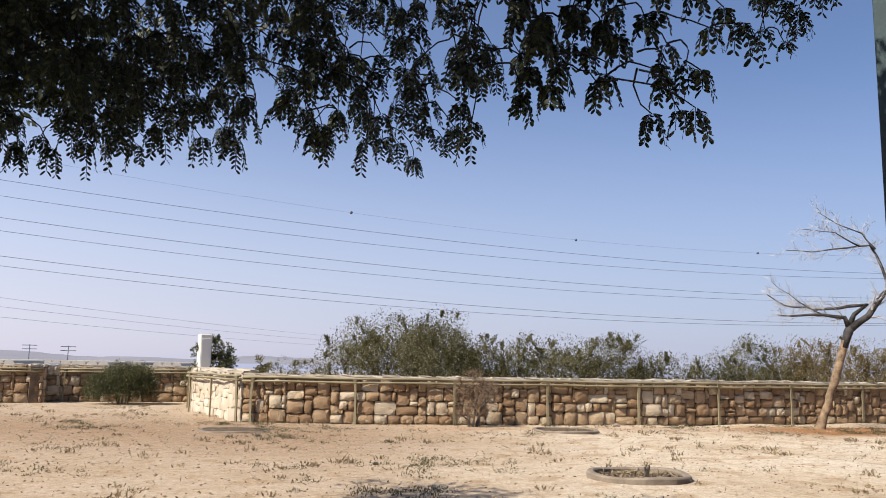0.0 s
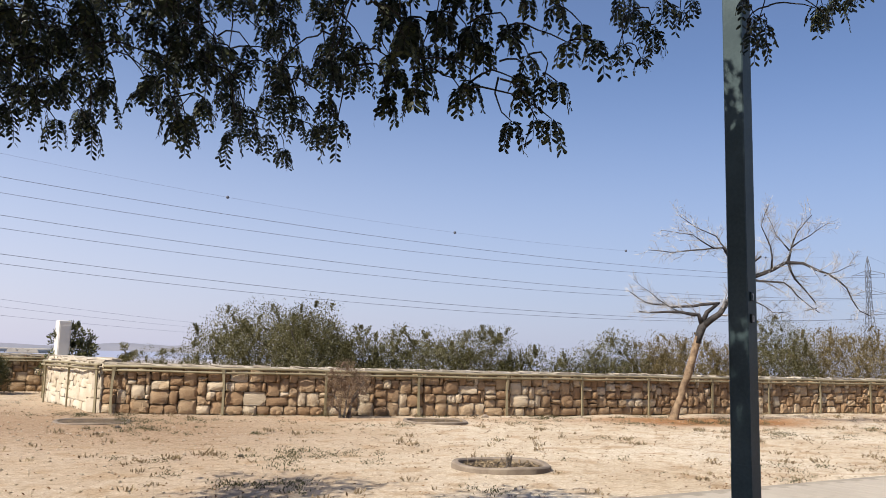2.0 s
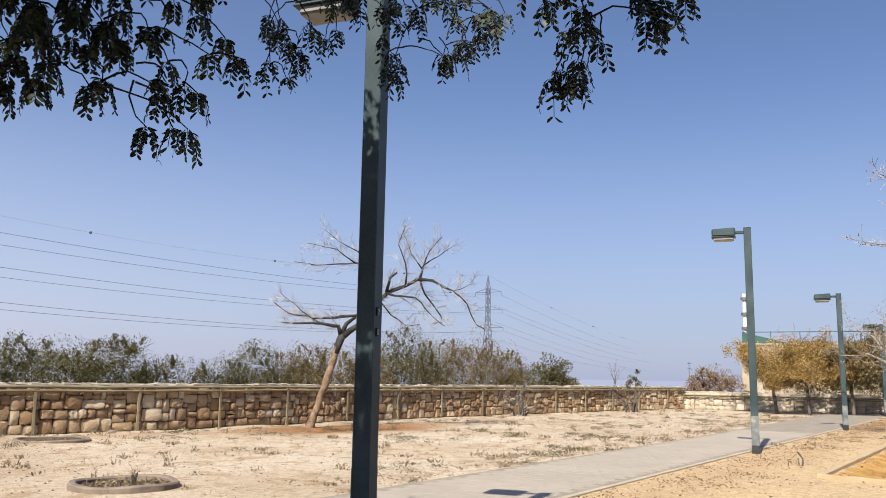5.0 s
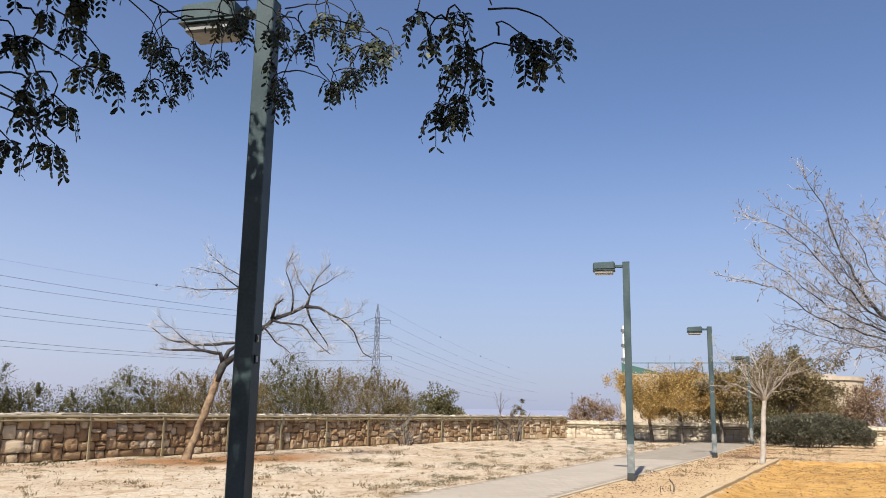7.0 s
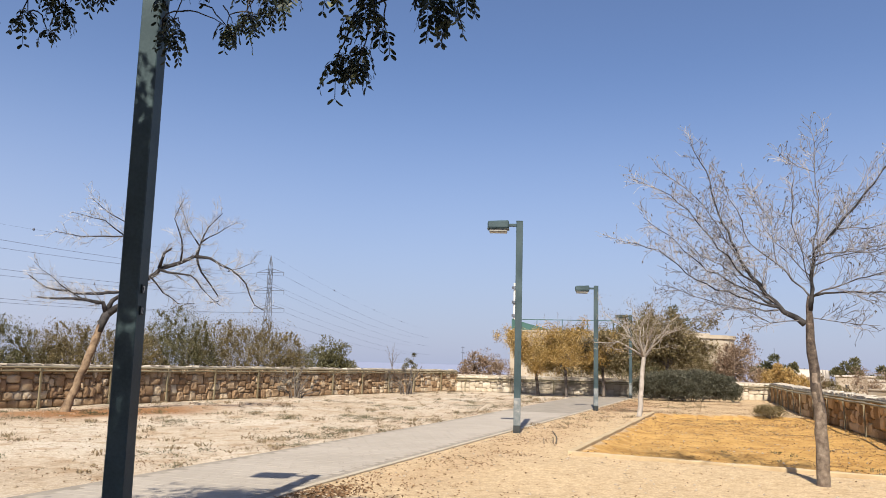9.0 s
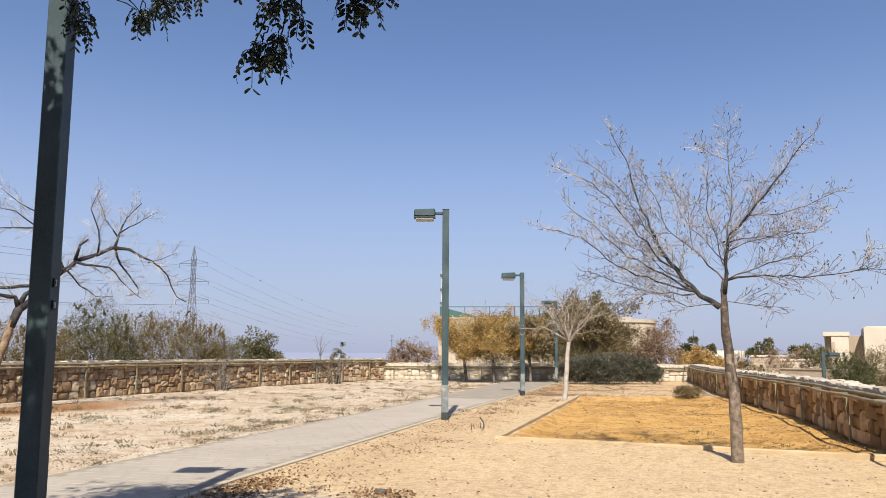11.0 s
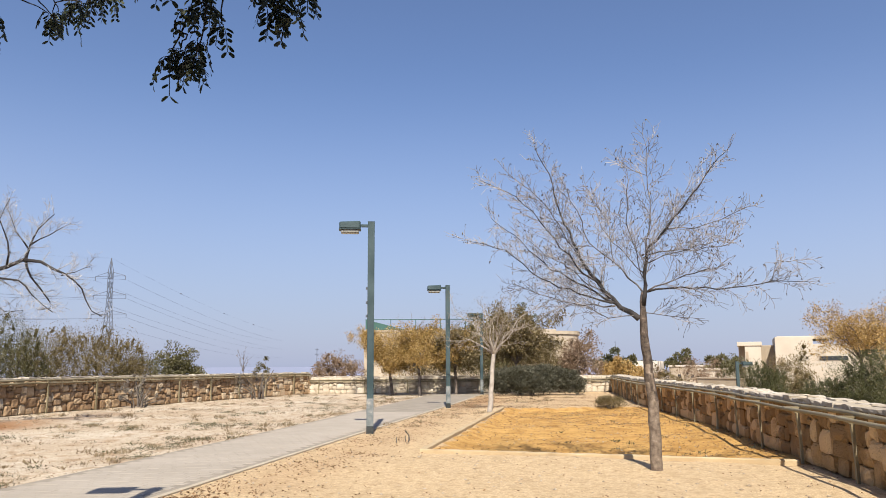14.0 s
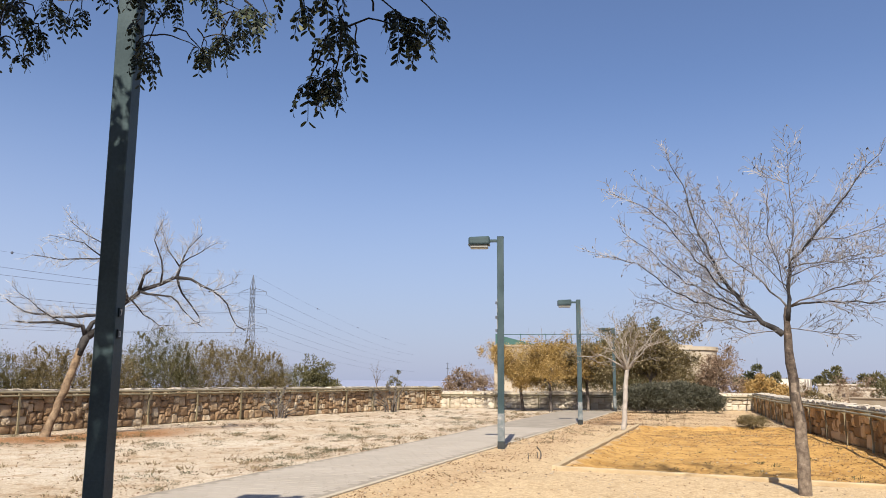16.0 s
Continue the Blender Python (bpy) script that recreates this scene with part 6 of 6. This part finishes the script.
flakes("pit_clods", 4500, 305, lambda x, y: (0.9 if x > 24 or y < 2 else 0.35) if bool(inside(np.array(x), np.array(y), PIT)) else 0.0, (14, 34, -1, 9), LITTER, 0.05, "dark crumbs and dry leaves on the ochre sand")


def pebbles(name, n, seed, area, label):
    spots, rs = scatter(n, seed, lambda x, y: 0.0 if on_path(x, y) or (x > -1 and y > north_of(x)) or y < -1.5 + 0.2 * (x - 12) else (0.6 if y > 9 else 0.25), *area)
    r = 0.008 + 0.022 * rs.rand(n) ** 3
    base = np.array([(1, 0, 0), (0, 1, 0), (-1, 0, 0), (0, -1, 0), (0, 0, 0.7), (0, 0, -0.6)], float)
    tri = np.array([(0, 1, 4), (1, 2, 4), (2, 3, 4), (3, 0, 4), (1, 0, 5), (2, 1, 5), (3, 2, 5), (0, 3, 5)])
    z = ground_z(spots[:, 0], spots[:, 1])
    c = np.stack([spots[:, 0], spots[:, 1], z + r * 0.2], 1)
    co = c[:, None] + base[None] * r[:, None, None] * rs.uniform(0.6, 1.4, (n, 6, 1))
    f = tri[None] + (np.arange(n) * 6)[:, None, None]
    me = raw_mesh(name, co.reshape(-1, 3), f.reshape(-1, 3))
    me.materials.append(ROCK)
    return tagged(new(name, me), label, "stones", kind="stuff")


pebbles("pebbles", 16000, 306, (-9, 36, -1, 33), "small stones strewn over the sandy soil")


def clod(place, r, seed, mat, label, name="stone"):
    rng = random.Random(seed)
    t = thing(name, (place[0], place[1], gz(*place)), label, "stone", "loose stones")
    bm = bmesh.new()
    bmesh.ops.create_icosphere(bm, subdivisions=2, radius=r)
    for v in bm.verts:
        v.co *= rng.uniform(0.75, 1.2)
        v.co.z = v.co.z * 0.6 + r * 0.2
    part("lump", bm, mat, t)


clod((-0.4, 18.4), 0.06, 1, BARK_DARK, "dark stone lying on the sand", "loose_stone")
clod((1.5, 13.3), 0.05, 2, BARK_DARK, "dark stone on the bare soil", "loose_stone")
clod((8.36, 4.66), 0.075, 3, BARK_DARK, "dark clod of earth among dry leaves", "loose_stone")
clod((10.9, 21.4), 0.08, 4, CREAM, "white lump of rubble at the wall foot", "loose_stone")
clod((12.1, 21.6), 0.07, 5, CREAM, "white lump of rubble at the wall foot", "loose_stone")
clod((8.9, 21.2), 0.1, 6, CONCRETE, "grey lump of rubble at the wall foot", "loose_stone")
bush("low_shrub", (32.2, 5.0, 0), 1.5, 0.36, 81, LEAF_BROWN, "low dry brown shrub near the wall end", 900, 0.08)


def dry_stump():
    t = thing("dry_stump", (16.2, 6.7, 0), "dry broken sapling stump sticking from the soil", "stump")
    rng = random.Random(8)
    vs, fs = [], []
    tube(vs, fs, rope([(0, 0, -0.05), (0.02, 0, 0.16), (-0.04, 0.06, 0.27)], 0.07, 0.008, rng), [0.02, 0.018, 0.017, 0.016, 0.014, 0.012, 0.012, 0.012], 6)
    mesh_part("stem", vs, fs, BARK_DARK, t)
    for a in (0.5, 2.4):
        vs, fs = [], []
        tube(vs, fs, [(0.2 * math.cos(a), 0.3 * math.sin(a), -0.02), (0.22 * math.cos(a), 0.3 * math.sin(a), 0.14)], [0.012, 0.008], 5)
        mesh_part("sprout", vs, fs, BARK_DARK, t)


dry_stump()


def ring_debris(place, seed):
    rs = np.random.RandomState(seed)
    a, r = rs.uniform(0, 2 * np.pi, 260), np.sqrt(rs.rand(260)) * 0.66
    at_ = np.stack([place[0] + np.cos(a) * r, place[1] + np.sin(a) * r, np.full(260, 0.035)], 1)
    w = rs.normal(size=at_.shape)
    w[:, 2] = np.abs(w[:, 2]) * 0.5
    ob = new("dry_leaves", leaf_mesh("dry_leaves", STRAW, at_, w, 0.09, 0.025, rs))
    tagged(ob, "dry straw and leaves inside the planting ring", "litter", kind="stuff")


ring_debris((5.05, 11.45), 5)
bush("dry_sprout", (5.1, 11.3, 0.02), 0.12, 0.26, 82, STRAW, "dry sprout inside the concrete planting ring", 14, 0.06, stems=3)


# ---- plates on the near pole ----
PLATE = material("black_plate", (0.016, 0.024, 0.026), (0.026, 0.036, 0.038), None, 5, 50, 0.5, 0)
INK = material("white_ink", (0.55, 0.55, 0.52), (0.65, 0.65, 0.62), None, 5, 50, 0.6, 0)


def plate(z, seven):
    face = Vector((math.sin(radians(155)), math.cos(radians(155)), 0))
    along = Vector((math.sin(radians(65)), math.cos(radians(65)), 0))
    t = thing("number_plate", Vector((4.36, 5.37, z)) + face * 0.088 - along * 0.015, "small black plate with a white mark on the pole", "plate", "pole plates", radians(25))
    bm = bmesh.new()
    box(bm, (0, 0, 0), (0.055, 0.012, 0.07), bevel=0.002)
    part("backing", bm, PLATE, t)
    bm = bmesh.new()
    if seven:
        box(bm, (0, -0.0075, 0.02), (0.026, 0.003, 0.007))
        box(bm, (0.004, -0.0075, -0.006), (0.008, 0.003, 0.046), Matrix.Rotation(radians(14), 4, "Y"))
    else:
        for s in (-1, 1):
            box(bm, (s * 0.01, -0.0075, 0), (0.006, 0.003, 0.042))
            box(bm, (0, -0.0075, s * 0.02), (0.026, 0.003, 0.006))
    part("mark", bm, INK, t)


plate(2.12, True)
plate(1.95, False)


# ---- paving stones, nearest as pieces ----
def pavers():
    bm = bmesh.new()
    box(bm, (0, 0, 0), (0.1975, 0.1975, 0.04), bevel=0.003)
    me = finish("paver", bm, PAVER)
    co = np.array([tuple(v.co) for v in me.vertices])
    polys = [tuple(p.vertices) for p in me.polygons]
    d = Vector((0.98, 0.2, 0)).normalized()
    ang = math.atan2(d.y, d.x)
    q = Vector((-d.y, d.x, 0))
    o = Vector((5.0, 6.2, 0))
    rng = random.Random(12)
    spots = []
    for i in range(-4, 110):
        for j in range(-12, 22):
            p = o + d * (i * 0.2) + q * ((j + (0.5 if i % 2 else 0)) * 0.2)
            if on_path(p.x, p.y, -0.17) and (p.x - 4.36) ** 2 + (p.y - 5.37) ** 2 > 0.06:
                spots.append((abs(p.x - 9.5) + abs(p.y - 7.8), p))
    spots.sort(key=lambda t: t[0])
    vs, fs = [], []
    for k, (_, p) in enumerate(spots):
        m = Matrix.Translation((p.x, p.y, 0.026 + rng.uniform(-0.001, 0.002))) @ Matrix.Rotation(ang, 4, "Z") @ Matrix.Rotation(rng.uniform(-0.006, 0.006), 4, "X")
        if k < 300:
            ob = new("paver", me)
            ob.parent = pavement
            ob.matrix_basis = m
        else:
            b = len(vs)
            vs.extend(m @ Vector(c) for c in co)
            fs.extend(tuple(b + i for i in f) for f in polys)
    mesh_part("paving", vs, fs, PAVER, pavement)["kind"] = "stuff"


pavers()
